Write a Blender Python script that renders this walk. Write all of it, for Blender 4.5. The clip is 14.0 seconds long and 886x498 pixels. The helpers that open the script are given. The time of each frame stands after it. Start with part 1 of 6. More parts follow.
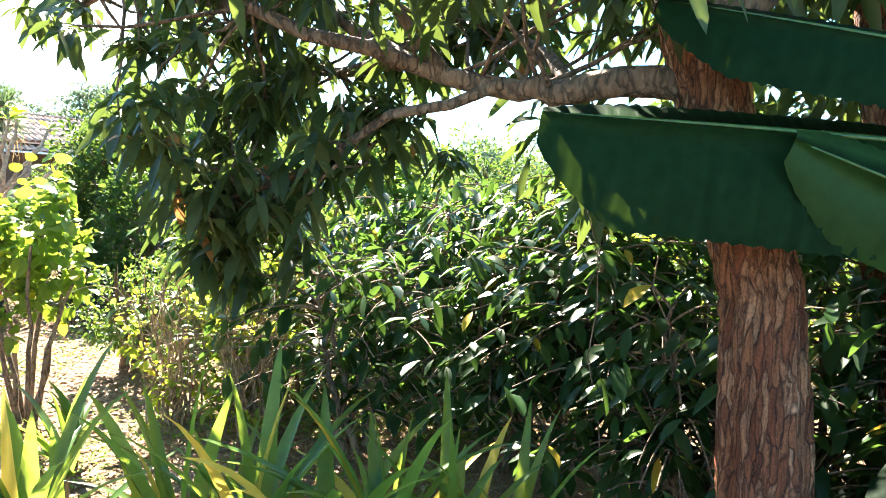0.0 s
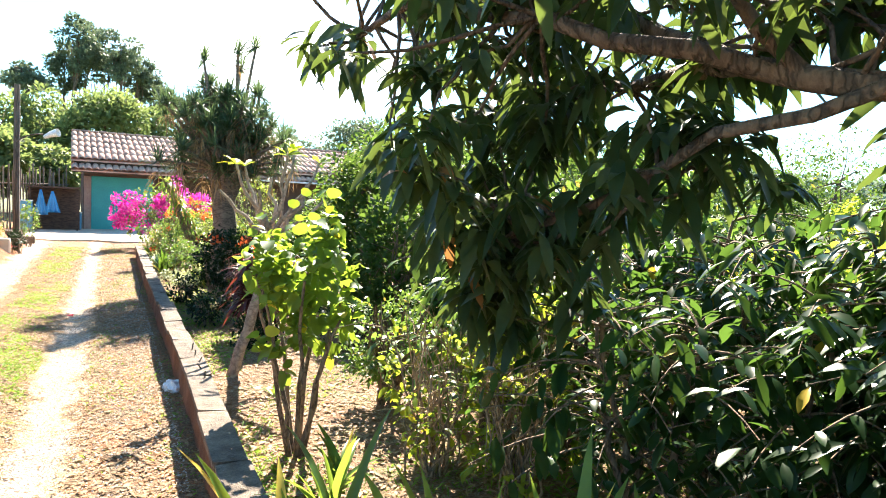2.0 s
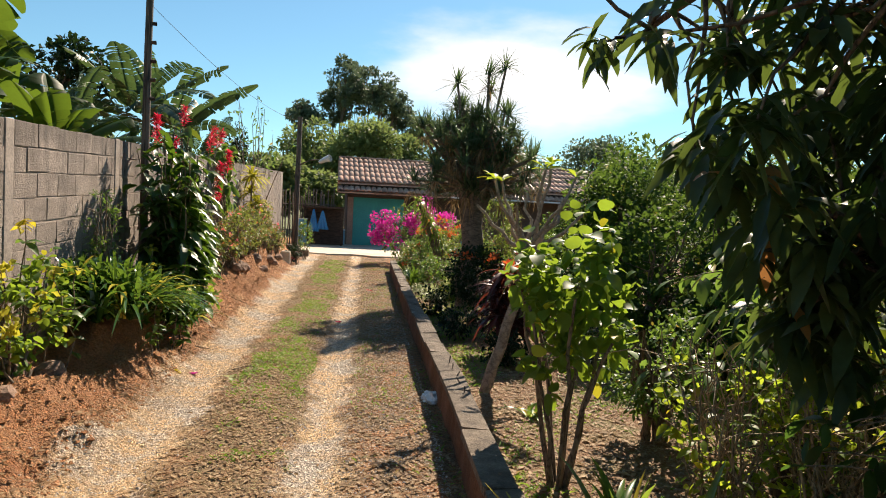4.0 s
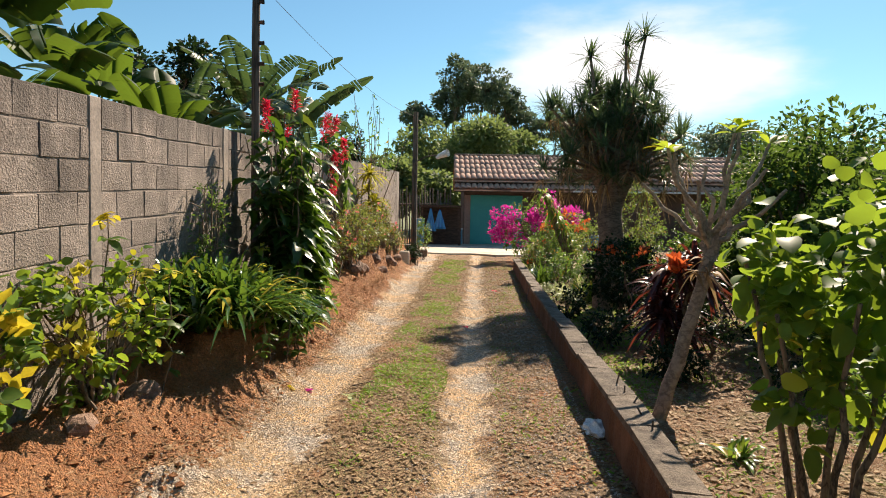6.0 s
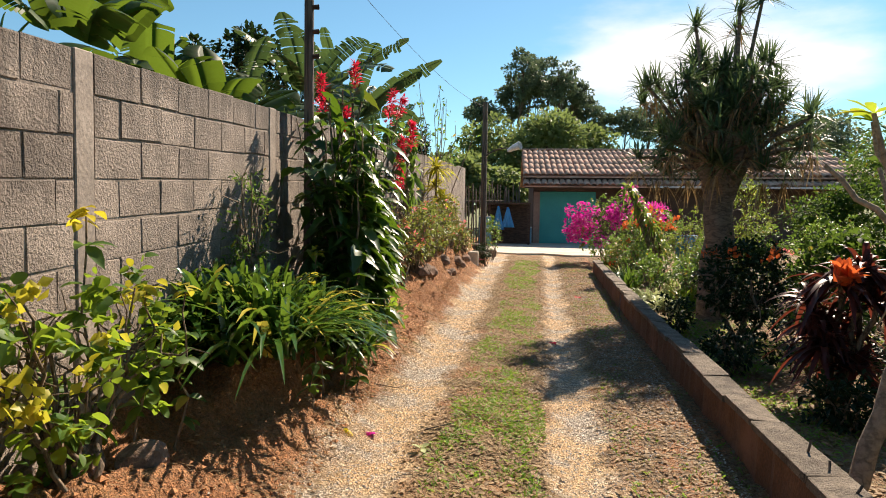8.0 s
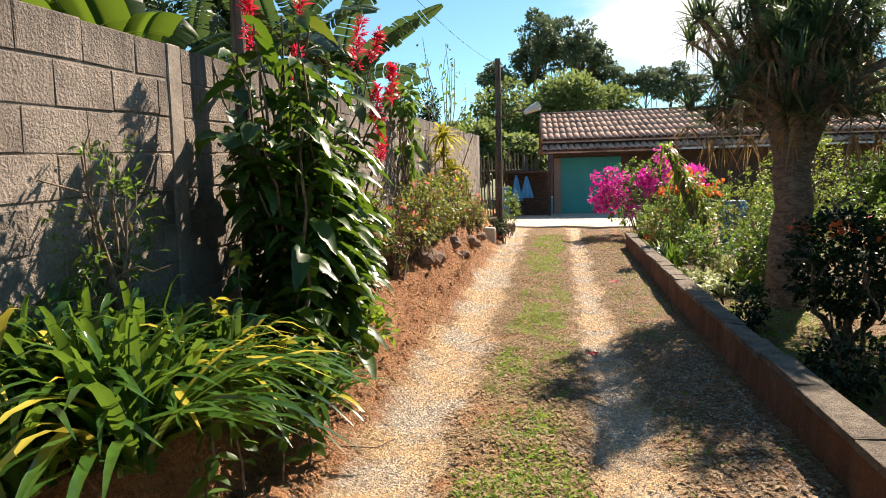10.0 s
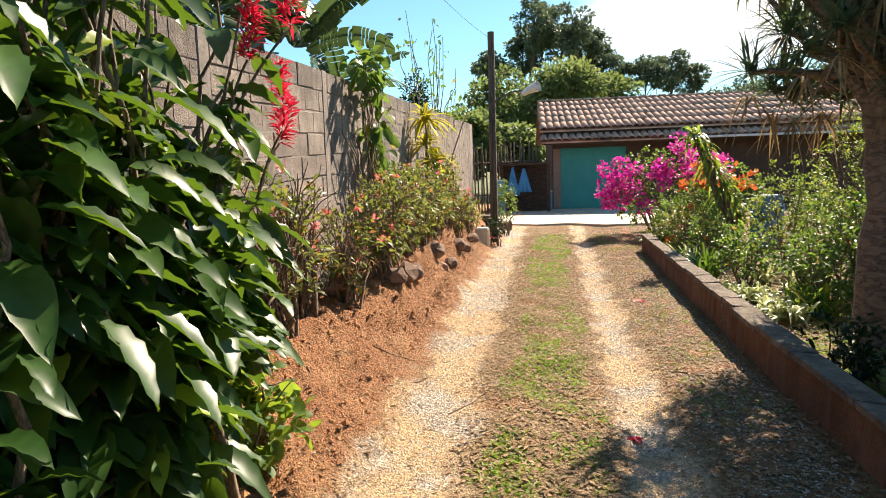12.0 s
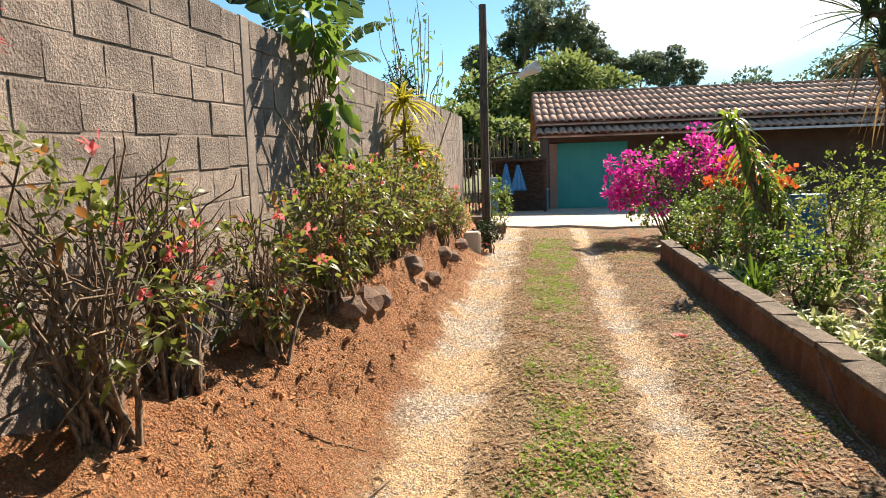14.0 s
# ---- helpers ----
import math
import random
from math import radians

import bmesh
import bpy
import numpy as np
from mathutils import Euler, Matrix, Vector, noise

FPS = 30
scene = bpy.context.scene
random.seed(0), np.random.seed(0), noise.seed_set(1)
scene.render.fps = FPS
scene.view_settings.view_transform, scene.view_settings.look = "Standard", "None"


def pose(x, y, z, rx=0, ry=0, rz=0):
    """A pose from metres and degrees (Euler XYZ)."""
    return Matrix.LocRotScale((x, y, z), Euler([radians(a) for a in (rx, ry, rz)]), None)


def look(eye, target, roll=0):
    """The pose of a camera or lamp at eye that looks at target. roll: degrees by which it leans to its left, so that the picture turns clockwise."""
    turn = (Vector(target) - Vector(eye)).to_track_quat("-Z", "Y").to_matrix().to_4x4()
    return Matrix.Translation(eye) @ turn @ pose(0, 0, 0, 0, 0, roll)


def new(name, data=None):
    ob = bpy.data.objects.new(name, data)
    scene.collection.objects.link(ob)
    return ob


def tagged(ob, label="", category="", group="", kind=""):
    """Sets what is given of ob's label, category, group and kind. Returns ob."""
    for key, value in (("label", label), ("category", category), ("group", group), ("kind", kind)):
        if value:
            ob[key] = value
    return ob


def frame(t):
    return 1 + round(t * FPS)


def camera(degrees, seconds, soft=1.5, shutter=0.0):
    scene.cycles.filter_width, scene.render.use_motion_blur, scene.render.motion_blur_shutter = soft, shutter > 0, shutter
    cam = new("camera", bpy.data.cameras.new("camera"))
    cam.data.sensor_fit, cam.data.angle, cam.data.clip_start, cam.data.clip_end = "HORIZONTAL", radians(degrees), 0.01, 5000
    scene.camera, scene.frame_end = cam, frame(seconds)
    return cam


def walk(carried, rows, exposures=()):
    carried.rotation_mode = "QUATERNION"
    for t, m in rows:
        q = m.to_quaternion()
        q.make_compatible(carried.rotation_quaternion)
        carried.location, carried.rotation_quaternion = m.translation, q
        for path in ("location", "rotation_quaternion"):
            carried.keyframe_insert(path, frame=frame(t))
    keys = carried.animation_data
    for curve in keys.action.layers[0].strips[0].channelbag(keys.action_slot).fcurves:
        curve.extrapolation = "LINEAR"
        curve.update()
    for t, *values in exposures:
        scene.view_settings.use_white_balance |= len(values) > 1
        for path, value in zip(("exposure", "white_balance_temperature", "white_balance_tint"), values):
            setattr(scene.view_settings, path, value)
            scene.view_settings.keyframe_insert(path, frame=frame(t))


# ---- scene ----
cam = camera(67.9, 14.0, soft=1.0)
PATH = [
    (0, (0.458, 0.847, 1.551), (1.972, 2.145, 1.402), 2.6),
    (0.5, (0.542, 0.961, 1.56), (1.957, 2.364, 1.399), 2.2),
    (1, (0.548, 1.128, 1.587), (1.923, 2.574, 1.452), 1.4),
    (1.5, (0.549, 1.28, 1.613), (1.868, 2.778, 1.495), 2.1),
    (2, (0.613, 1.472, 1.614), (1.599, 3.209, 1.502), 2.2),
    (2.5, (0.59, 1.571, 1.592), (1.357, 3.415, 1.49), 2.4),
    (3, (0.564, 1.663, 1.579), (1.176, 3.565, 1.491), 2.3),
    (3.5, (0.503, 1.756, 1.59), (0.936, 3.707, 1.516), 2.5),
    (4, (0.496, 1.846, 1.557), (0.826, 3.817, 1.477), 2.6),
    (4.2, (0.478, 1.91, 1.552), (0.768, 3.887, 1.47), 2.5),
    (6.3, (0.325, 3.25, 1.428), (0.278, 5.247, 1.336), 0.8),
    (6.5, (0.299, 3.404, 1.423), (0.233, 5.401, 1.329), 0.8),
    (7, (0.262, 3.685, 1.417), (0.145, 5.68, 1.32), 0.6),
    (7.5, (0.205, 3.96, 1.424), (0.042, 5.951, 1.328), 0.7),
    (8, (0.103, 4.283, 1.429), (-0.1, 6.27, 1.33), 0.7),
    (8.2, (0.092, 4.45, 1.424), (-0.13, 6.436, 1.322), 0.5),
    (10.3, (0.07, 6.42, 1.49), (-0.2, 8.393, 1.297), -1.8),
    (10.5, (0.055, 6.64, 1.497), (-0.225, 8.61, 1.302), -1.9),
    (11, (0.049, 7.153, 1.472), (-0.24, 9.123, 1.279), -2.0),
    (11.5, (0.06, 7.721, 1.477), (-0.207, 9.693, 1.275), -2.1),
    (12, (0.02, 8.241, 1.476), (-0.231, 10.214, 1.272), -1.8),
    (12.5, (0.021, 8.71, 1.486), (-0.23, 10.683, 1.282), -1.7),
    (13, (-0.025, 9.204, 1.448), (-0.235, 11.182, 1.236), -1.8),
    (13.5, (-0.068, 9.683, 1.417), (-0.271, 11.661, 1.205), -1.6),
    (14, (-0.083, 10.149, 1.44), (-0.308, 12.125, 1.23), -1.7),
]
EXPOSURES = [(t, e, 6150 if t < 2.2 else 6350 if t < 3.2 else 6600, 14) for t, e in ((0.0, 3.6), (1.0, 3.45), (1.5, 3.12), (2.0, 2.8), (2.5, 2.3), (3.0, 1.72), (3.5, 1.32), (4.0, 1.12), (6.5, 1.1), (8.0, 1.16), (11.0, 1.48), (12.5, 1.54), (14.0, 1.4))]
walk(cam, [(t, look(eye, target, roll)) for t, eye, target, roll in PATH], EXPOSURES)

# ---- world, sun ----
SUN_AZ, SUN_EL = radians(27), radians(41)
world = bpy.data.worlds.new("world")
scene.world = world
world.use_nodes = True
wn, wl = world.node_tree.nodes, world.node_tree.links
wn.clear()
sky = wn.new("ShaderNodeTexSky")
sky.sky_type, sky.sun_disc = "NISHITA", False
sky.sun_elevation, sky.sun_rotation = SUN_EL, SUN_AZ
sky.air_density, sky.dust_density, sky.ozone_density = 1.0, 0.15, 1.0
bg = wn.new("ShaderNodeBackground")
bg.inputs["Strength"].default_value = 0.057
wo = wn.new("ShaderNodeOutputWorld")
# one soft bank of cloud low over the house
tc = wn.new("ShaderNodeTexCoord")
mp = wn.new("ShaderNodeMapping")
mp.inputs["Scale"].default_value = (4.0, 4.0, 12.0)
cn = wn.new("ShaderNodeTexNoise")
cn.inputs["Scale"].default_value, cn.inputs["Detail"].default_value, cn.inputs["Roughness"].default_value = 1.3, 6, 0.55
wl.new(tc.outputs["Generated"], mp.inputs["Vector"])
wl.new(mp.outputs["Vector"], cn.inputs["Vector"])
dist = wn.new("ShaderNodeVectorMath")
dist.operation = "DISTANCE"
flat = wn.new("ShaderNodeMapping")
flat.inputs["Scale"].default_value = (1.0, 1.0, 2.6)
wl.new(tc.outputs["Generated"], flat.inputs["Vector"])
wl.new(flat.outputs["Vector"], dist.inputs[0])
CA, CE = radians(16), radians(12.5)
dist.inputs[1].default_value = (math.sin(CA) * math.cos(CE), math.cos(CA) * math.cos(CE), math.sin(CE) * 2.6)
near_cloud = wn.new("ShaderNodeMapRange")
near_cloud.interpolation_type = "SMOOTHSTEP"
near_cloud.inputs["From Min"].default_value, near_cloud.inputs["From Max"].default_value = 0.4, 0.0
wl.new(dist.outputs["Value"], near_cloud.inputs["Value"])
add = wn.new("ShaderNodeMath")
add.operation = "ADD"
wl.new(near_cloud.outputs["Result"], add.inputs[0])
wl.new(cn.outputs["Fac"], add.inputs[1])
shape = wn.new("ShaderNodeMapRange")
shape.interpolation_type = "SMOOTHSTEP"
shape.inputs["From Min"].default_value, shape.inputs["From Max"].default_value = 0.78, 1.45
wl.new(add.outputs[0], shape.inputs["Value"])
cmix = wn.new("ShaderNodeMix")
cmix.data_type = "RGBA"
wl.new(shape.outputs["Result"], cmix.inputs["Factor"])
tint = wn.new("ShaderNodeMix")
tint.data_type, tint.blend_type = "RGBA", "MULTIPLY"
tint.inputs["Factor"].default_value = 1.0
tint.inputs[7].default_value = (0.72, 1.05, 1.06, 1)
wl.new(sky.outputs["Color"], tint.inputs[6])
wl.new(tint.outputs[2], cmix.inputs[6])
cmix.inputs[7].default_value = (9.5, 9.5, 9.5, 1)
wl.new(cmix.outputs[2], bg.inputs["Color"])
wl.new(bg.outputs["Background"], wo.inputs["Surface"])
sun = new("sun", bpy.data.lights.new("sun", "SUN"))
sun.data.energy, sun.data.angle, sun.data.color = 5.0, radians(0.55), (1.0, 0.87, 0.68)
sun.matrix_world = look((0, 0, 0), (-math.sin(SUN_AZ) * math.cos(SUN_EL), -math.cos(SUN_AZ) * math.cos(SUN_EL), -math.sin(SUN_EL)))

# ---- materials ----
RNG = np.random.default_rng(7)


def ramp(nt, fac, stops):
    r = nt.nodes.new("ShaderNodeValToRGB")
    while len(r.color_ramp.elements) < len(stops):
        r.color_ramp.elements.new(0.5)
    for e, (p, c) in zip(r.color_ramp.elements, stops):
        e.position, e.color = p, (*c, 1)
    nt.links.new(fac, r.inputs["Fac"])
    return r.outputs["Color"]


def noise_tex(nt, scale, detail=4, rough=0.6, vec=None):
    n = nt.nodes.new("ShaderNodeTexNoise")
    n.inputs["Scale"].default_value, n.inputs["Detail"].default_value, n.inputs["Roughness"].default_value = scale, detail, rough
    if vec is not None:
        nt.links.new(vec, n.inputs["Vector"])
    return n.outputs["Fac"]


def mixc(nt, fac, a, b, mode="MIX"):
    m = nt.nodes.new("ShaderNodeMix")
    m.data_type, m.blend_type = "RGBA", mode
    for sock, v in ((m.inputs["Factor"], fac), (m.inputs[6], a), (m.inputs[7], b)):
        if isinstance(v, (int, float)):
            sock.default_value = v
        elif isinstance(v, tuple):
            sock.default_value = (*v, 1)
        else:
            nt.links.new(v, sock)
    return m.outputs[2]


def maths(nt, op, a, b=0.0, clamp=False):
    m = nt.nodes.new("ShaderNodeMath")
    m.operation, m.use_clamp = op, clamp
    for sock, v in zip(m.inputs, (a, b)):
        if isinstance(v, (int, float)):
            sock.default_value = v
        else:
            nt.links.new(v, sock)
    return m.outputs[0]


def base_mat(name, rough=0.8):
    m = bpy.data.materials.new(name)
    m.use_nodes = True
    nt = m.node_tree
    b = nt.nodes["Principled BSDF"]
    b.inputs["Roughness"].default_value = rough
    geo = nt.nodes.new("ShaderNodeNewGeometry")
    return m, nt, b, geo


def bump(nt, b, height, strength=0.5, dist=0.01):
    n = nt.nodes.new("ShaderNodeBump")
    n.inputs["Strength"].default_value, n.inputs["Distance"].default_value = strength, dist
    nt.links.new(height, n.inputs["Height"])
    nt.links.new(n.outputs["Normal"], b.inputs["Normal"])


def grain(name, c1, c2, scale=8, fine=90, rough=0.85, bstr=0.5, bdist=0.01, c3=None, metal=0.0):
    """Two-scale mottled surface: broad patches of c1 and c2, fine grain over them, c3 as stains."""
    m, nt, b, geo = base_mat(name, rough)
    P = geo.outputs["Position"]
    n1, n2 = noise_tex(nt, scale, 5, 0.65, P), noise_tex(nt, fine, 3, 0.7, P)
    col = ramp(nt, n1, [(0.3, c1), (0.7, c2)])
    g = ramp(nt, n2, [(0.25, (0.55, 0.55, 0.55)), (0.75, (1.25, 1.25, 1.25))])
    col = mixc(nt, 1.0, col, g, "MULTIPLY")
    if c3:
        col = mixc(nt, ramp(nt, noise_tex(nt, scale * 0.35, 6, 0.7, P), [(0.52, (0, 0, 0)), (0.66, (1, 1, 1))]), col, c3)
    rnd = nt.nodes.new("ShaderNodeObjectInfo").outputs["Random"]
    col = mixc(nt, 1.0, col, ramp(nt, rnd, [(0, (0.82, 0.82, 0.82)), (1, (1.1, 1.1, 1.1))]), "MULTIPLY")
    nt.links.new(col, b.inputs["Base Color"])
    b.inputs["Metallic"].default_value = metal
    bump(nt, b, maths(nt, "ADD", n2, n1), bstr, bdist)
    return m


def leaf_mat(name, c_dark, c_light, trans, rough=0.4, amount=0.45, odd=None, odd_share=0.06, spec=0.35):
    """Leaf: glossy front, light through the blade, colour varied leaf by leaf; odd: colour of the old leaves."""
    m, nt, b, geo = base_mat(name, rough)
    rnd = geo.outputs["Random Per Island"]
    col = ramp(nt, rnd, [(0.0, c_dark), (1.0, c_light)])
    col = mixc(nt, 1.0, col, ramp(nt, noise_tex(nt, 22, 3, 0.6, geo.outputs["Position"]), [(0.3, (0.7, 0.7, 0.7)), (0.7, (1.2, 1.2, 1.2))]), "MULTIPLY")
    tcol = mixc(nt, 0.55, col, trans)
    if odd:
        k = nt.nodes.new("ShaderNodeMath")
        k.operation = "FRACT"
        nt.links.new(maths(nt, "MULTIPLY", rnd, 17.3), k.inputs[0])
        is_odd = maths(nt, "LESS_THAN", k.outputs[0], odd_share)
        col, tcol = mixc(nt, is_odd, col, odd), mixc(nt, is_odd, tcol, odd)
    nt.links.new(col, b.inputs["Base Color"])
    b.inputs["IOR"].default_value, b.inputs["Specular IOR Level"].default_value = 1.4, spec
    tr = nt.nodes.new("ShaderNodeBsdfTranslucent")
    nt.links.new(tcol, tr.inputs["Color"])
    mx = nt.nodes.new("ShaderNodeMixShader")
    mx.inputs["Fac"].default_value = amount
    nt.links.new(b.outputs["BSDF"], mx.inputs[1])
    nt.links.new(tr.outputs["BSDF"], mx.inputs[2])
    nt.links.new(mx.outputs["Shader"], nt.nodes["Material Output"].inputs["Surface"])
    return m


def bark_mat(name, c1, c2, sx=14, sz=3, depth=0.02, dark=0.35):
    """Bark: patches stretched along the stem, with dark furrows between them."""
    m, nt, b, geo = base_mat(name, 0.9)
    mp = nt.nodes.new("ShaderNodeMapping")
    mp.inputs["Scale"].default_value = (sx, sx, sz)
    nt.links.new(geo.outputs["Position"], mp.inputs["Vector"])
    n = noise_tex(nt, 1.0, 6, 0.75, mp.outputs["Vector"])
    r = maths(nt, "ABSOLUTE", maths(nt, "SUBTRACT", noise_tex(nt, 0.55, 3, 0.6, mp.outputs["Vector"]), 0.5))
    crack = ramp(nt, r, [(0.0, (dark, dark, dark)), (0.07, (1, 1, 1))])
    col = mixc(nt, 1.0, ramp(nt, n, [(0.32, c1), (0.68, c2)]), crack, "MULTIPLY")
    nt.links.new(col, b.inputs["Base Color"])
    bump(nt, b, maths(nt, "ADD", n, crack), 0.9, depth)
    return m


def plate_bark(name):
    """Flaking bark: long warped plates, red-brown with paler fresh flakes, deep furrows between."""
    m, nt, b, geo = base_mat(name, 0.92)
    warp = nt.nodes.new("ShaderNodeTexNoise")
    warp.inputs["Scale"].default_value, warp.inputs["Detail"].default_value = 6, 4
    nt.links.new(geo.outputs["Position"], warp.inputs["Vector"])
    vec = mixc(nt, 0.05, geo.outputs["Position"], warp.outputs["Color"])
    mp = nt.nodes.new("ShaderNodeMapping")
    mp.inputs["Scale"].default_value = (42, 42, 5.0)
    nt.links.new(vec, mp.inputs["Vector"])
    cell, edge = nt.nodes.new("ShaderNodeTexVoronoi"), nt.nodes.new("ShaderNodeTexVoronoi")
    edge.feature = "DISTANCE_TO_EDGE"
    for v in (cell, edge):
        v.inputs["Scale"].default_value = 1.0
        nt.links.new(mp.outputs["Vector"], v.inputs["Vector"])
    streak = noise_tex(nt, 1.3, 8, 0.8, mp.outputs["Vector"])
    fine = noise_tex(nt, 120, 4, 0.75, geo.outputs["Position"])
    col = ramp(nt, cell.outputs["Color"], [(0.15, (0.2, 0.06, 0.022)), (0.5, (0.36, 0.15, 0.065)), (0.8, (0.48, 0.25, 0.13)), (0.95, (0.62, 0.42, 0.28))])
    col = mixc(nt, 1.0, col, ramp(nt, streak, [(0.36, (0.25, 0.21, 0.18)), (0.5, (0.95, 0.95, 0.95)), (0.68, (1.7, 1.65, 1.6))]), "MULTIPLY")
    col = mixc(nt, 1.0, col, ramp(nt, fine, [(0.3, (0.6, 0.6, 0.6)), (0.7, (1.3, 1.3, 1.3))]), "MULTIPLY")
    gap = ramp(nt, edge.outputs["Distance"], [(0.0, (0.32, 0.28, 0.26)), (0.1, (1, 1, 1))])
    nt.links.new(mixc(nt, 1.0, col, gap, "MULTIPLY"), b.inputs["Base Color"])
    bump(nt, b, maths(nt, "ADD", maths(nt, "ADD", gap, streak), maths(nt, "MULTIPLY", fine, 0.4)), 1.0, 0.03)
    return m


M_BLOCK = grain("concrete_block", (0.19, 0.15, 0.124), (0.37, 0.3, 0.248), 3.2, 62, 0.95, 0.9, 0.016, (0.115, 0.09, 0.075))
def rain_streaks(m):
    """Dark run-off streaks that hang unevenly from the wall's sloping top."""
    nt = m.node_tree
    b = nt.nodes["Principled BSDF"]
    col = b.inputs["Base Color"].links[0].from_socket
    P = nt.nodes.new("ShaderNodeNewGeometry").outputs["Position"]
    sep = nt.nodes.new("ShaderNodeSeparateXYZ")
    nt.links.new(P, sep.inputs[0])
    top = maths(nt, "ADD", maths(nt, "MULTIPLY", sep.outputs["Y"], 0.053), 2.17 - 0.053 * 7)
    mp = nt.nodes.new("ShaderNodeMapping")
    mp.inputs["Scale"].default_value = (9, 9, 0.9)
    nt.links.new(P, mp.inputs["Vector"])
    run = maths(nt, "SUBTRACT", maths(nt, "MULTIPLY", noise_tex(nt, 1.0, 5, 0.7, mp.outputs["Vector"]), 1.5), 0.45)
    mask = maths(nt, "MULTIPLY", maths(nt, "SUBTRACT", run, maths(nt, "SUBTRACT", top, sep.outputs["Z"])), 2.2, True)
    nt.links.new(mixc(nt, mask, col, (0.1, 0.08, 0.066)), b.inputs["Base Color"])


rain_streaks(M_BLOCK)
M_MORTAR = grain("mortar", (0.18, 0.145, 0.12), (0.34, 0.275, 0.225), 5, 60, 0.95, 0.6, 0.01)
M_PILLAR = grain("poured_concrete", (0.19, 0.155, 0.13), (0.36, 0.295, 0.245), 4, 50, 0.9, 0.4, 0.008, (0.18, 0.15, 0.13))
M_KERB = grain("kerb_concrete", (0.09, 0.07, 0.052), (0.26, 0.205, 0.155), 9, 70, 0.95, 0.9, 0.02, (0.075, 0.055, 0.04))
M_KERBFACE = grain("kerb_brick_face", (0.1, 0.042, 0.02), (0.17, 0.074, 0.034), 5, 55, 0.95, 0.6, 0.012, (0.2, 0.09, 0.05))
M_STONE = grain("field_stone", (0.14, 0.085, 0.058), (0.34, 0.21, 0.145), 6, 50, 0.9, 0.8, 0.02)
M_GRAVEL = grain("gravel_chip", (0.36, 0.29, 0.23), (0.76, 0.66, 0.55), 30, 200, 0.9, 0.2, 0.003)
M_CLOD = grain("soil_clod", (0.38, 0.155, 0.06), (0.58, 0.28, 0.12), 9, 120, 0.95, 0.5, 0.006)
M_POLE = bark_mat("weathered_pole", (0.07, 0.055, 0.045), (0.17, 0.13, 0.1), 30, 2, 0.006)
M_PAD = grain("concrete_pad", (0.5, 0.42, 0.33), (0.66, 0.57, 0.46), 2, 60, 0.9, 0.3, 0.006, (0.45, 0.33, 0.22))
M_TEAL = grain("teal_paint", (0.03, 0.36, 0.36), (0.05, 0.45, 0.43), 1.2, 30, 0.55, 0.15, 0.003)
M_BLUE = grain("blue_paint", (0.10, 0.30, 0.45), (0.2, 0.42, 0.55), 2, 30, 0.6, 0.1, 0.003)
M_BARREL = grain("blue_plastic", (0.02, 0.2, 0.5), (0.04, 0.28, 0.6), 3, 50, 0.4, 0.05, 0.002)
M_DARKWOOD = bark_mat("dark_wood", (0.05, 0.03, 0.022), (0.11, 0.065, 0.045), 4, 30, 0.004)
M_HOUSEWALL = grain("brown_house_wall", (0.10, 0.06, 0.045), (0.16, 0.1, 0.075), 2, 40, 0.9, 0.3, 0.006)
M_PIER = grain("pink_brick_pier", (0.34, 0.2, 0.16), (0.45, 0.28, 0.22), 7, 60, 0.9, 0.4, 0.008)
M_TILE = grain("clay_tile", (0.45, 0.22, 0.15), (0.7, 0.44, 0.32), 3, 40, 0.85, 0.4, 0.008, (0.2, 0.13, 0.1))
M_FENCE = bark_mat("grey_fence_wood", (0.12, 0.09, 0.07), (0.24, 0.19, 0.15), 20, 2, 0.005)
M_WHITE = grain("dirty_white_plastic", (0.6, 0.6, 0.6), (0.8, 0.8, 0.8), 9, 60, 0.5, 0.2, 0.004)
M_BARK_RED = plate_bark("red_brown_bark")
M_BARK = bark_mat("grey_brown_bark", (0.075, 0.048, 0.032), (0.2, 0.14, 0.095), 22, 8, 0.014)
M_BARK_PALE = bark_mat("pale_smooth_bark", (0.2, 0.14, 0.095), (0.42, 0.32, 0.23), 14, 18, 0.008, 0.6)
M_BARK_RING = bark_mat("ringed_grey_bark", (0.13, 0.09, 0.065), (0.27, 0.19, 0.14), 9, 24, 0.012, 0.5)
M_TWIG = bark_mat("twig", (0.13, 0.09, 0.06), (0.28, 0.2, 0.13), 40, 12, 0.003)

M_DRYTWIG = bark_mat("dry_twig", (0.25, 0.17, 0.1), (0.45, 0.33, 0.2), 40, 12, 0.003)

L_LOQUAT = leaf_mat("loquat_leaf", (0.014, 0.032, 0.014), (0.055, 0.08, 0.035), (0.24, 0.34, 0.05), 0.38, 0.3, (0.35, 0.16, 0.05), 0.008, 0.28)
L_COFFEE = leaf_mat("coffee_leaf", (0.009, 0.028, 0.009), (0.024, 0.062, 0.019), (0.22, 0.42, 0.05), 0.33, 0.27, (0.5, 0.36, 0.04), 0.012)
L_BANANA = leaf_mat("banana_leaf", (0.008, 0.03, 0.008), (0.024, 0.062, 0.014), (0.34, 0.52, 0.04), 0.5, 0.26, spec=0.15)
# Banana leaf again, with the tree's shade put into a darker colour.
L_BANSHADE = leaf_mat("shade_painted_banana_leaf", (0.003, 0.013, 0.005), (0.007, 0.022, 0.007), (0.16, 0.3, 0.03), 0.6, 0.06, spec=0.05)
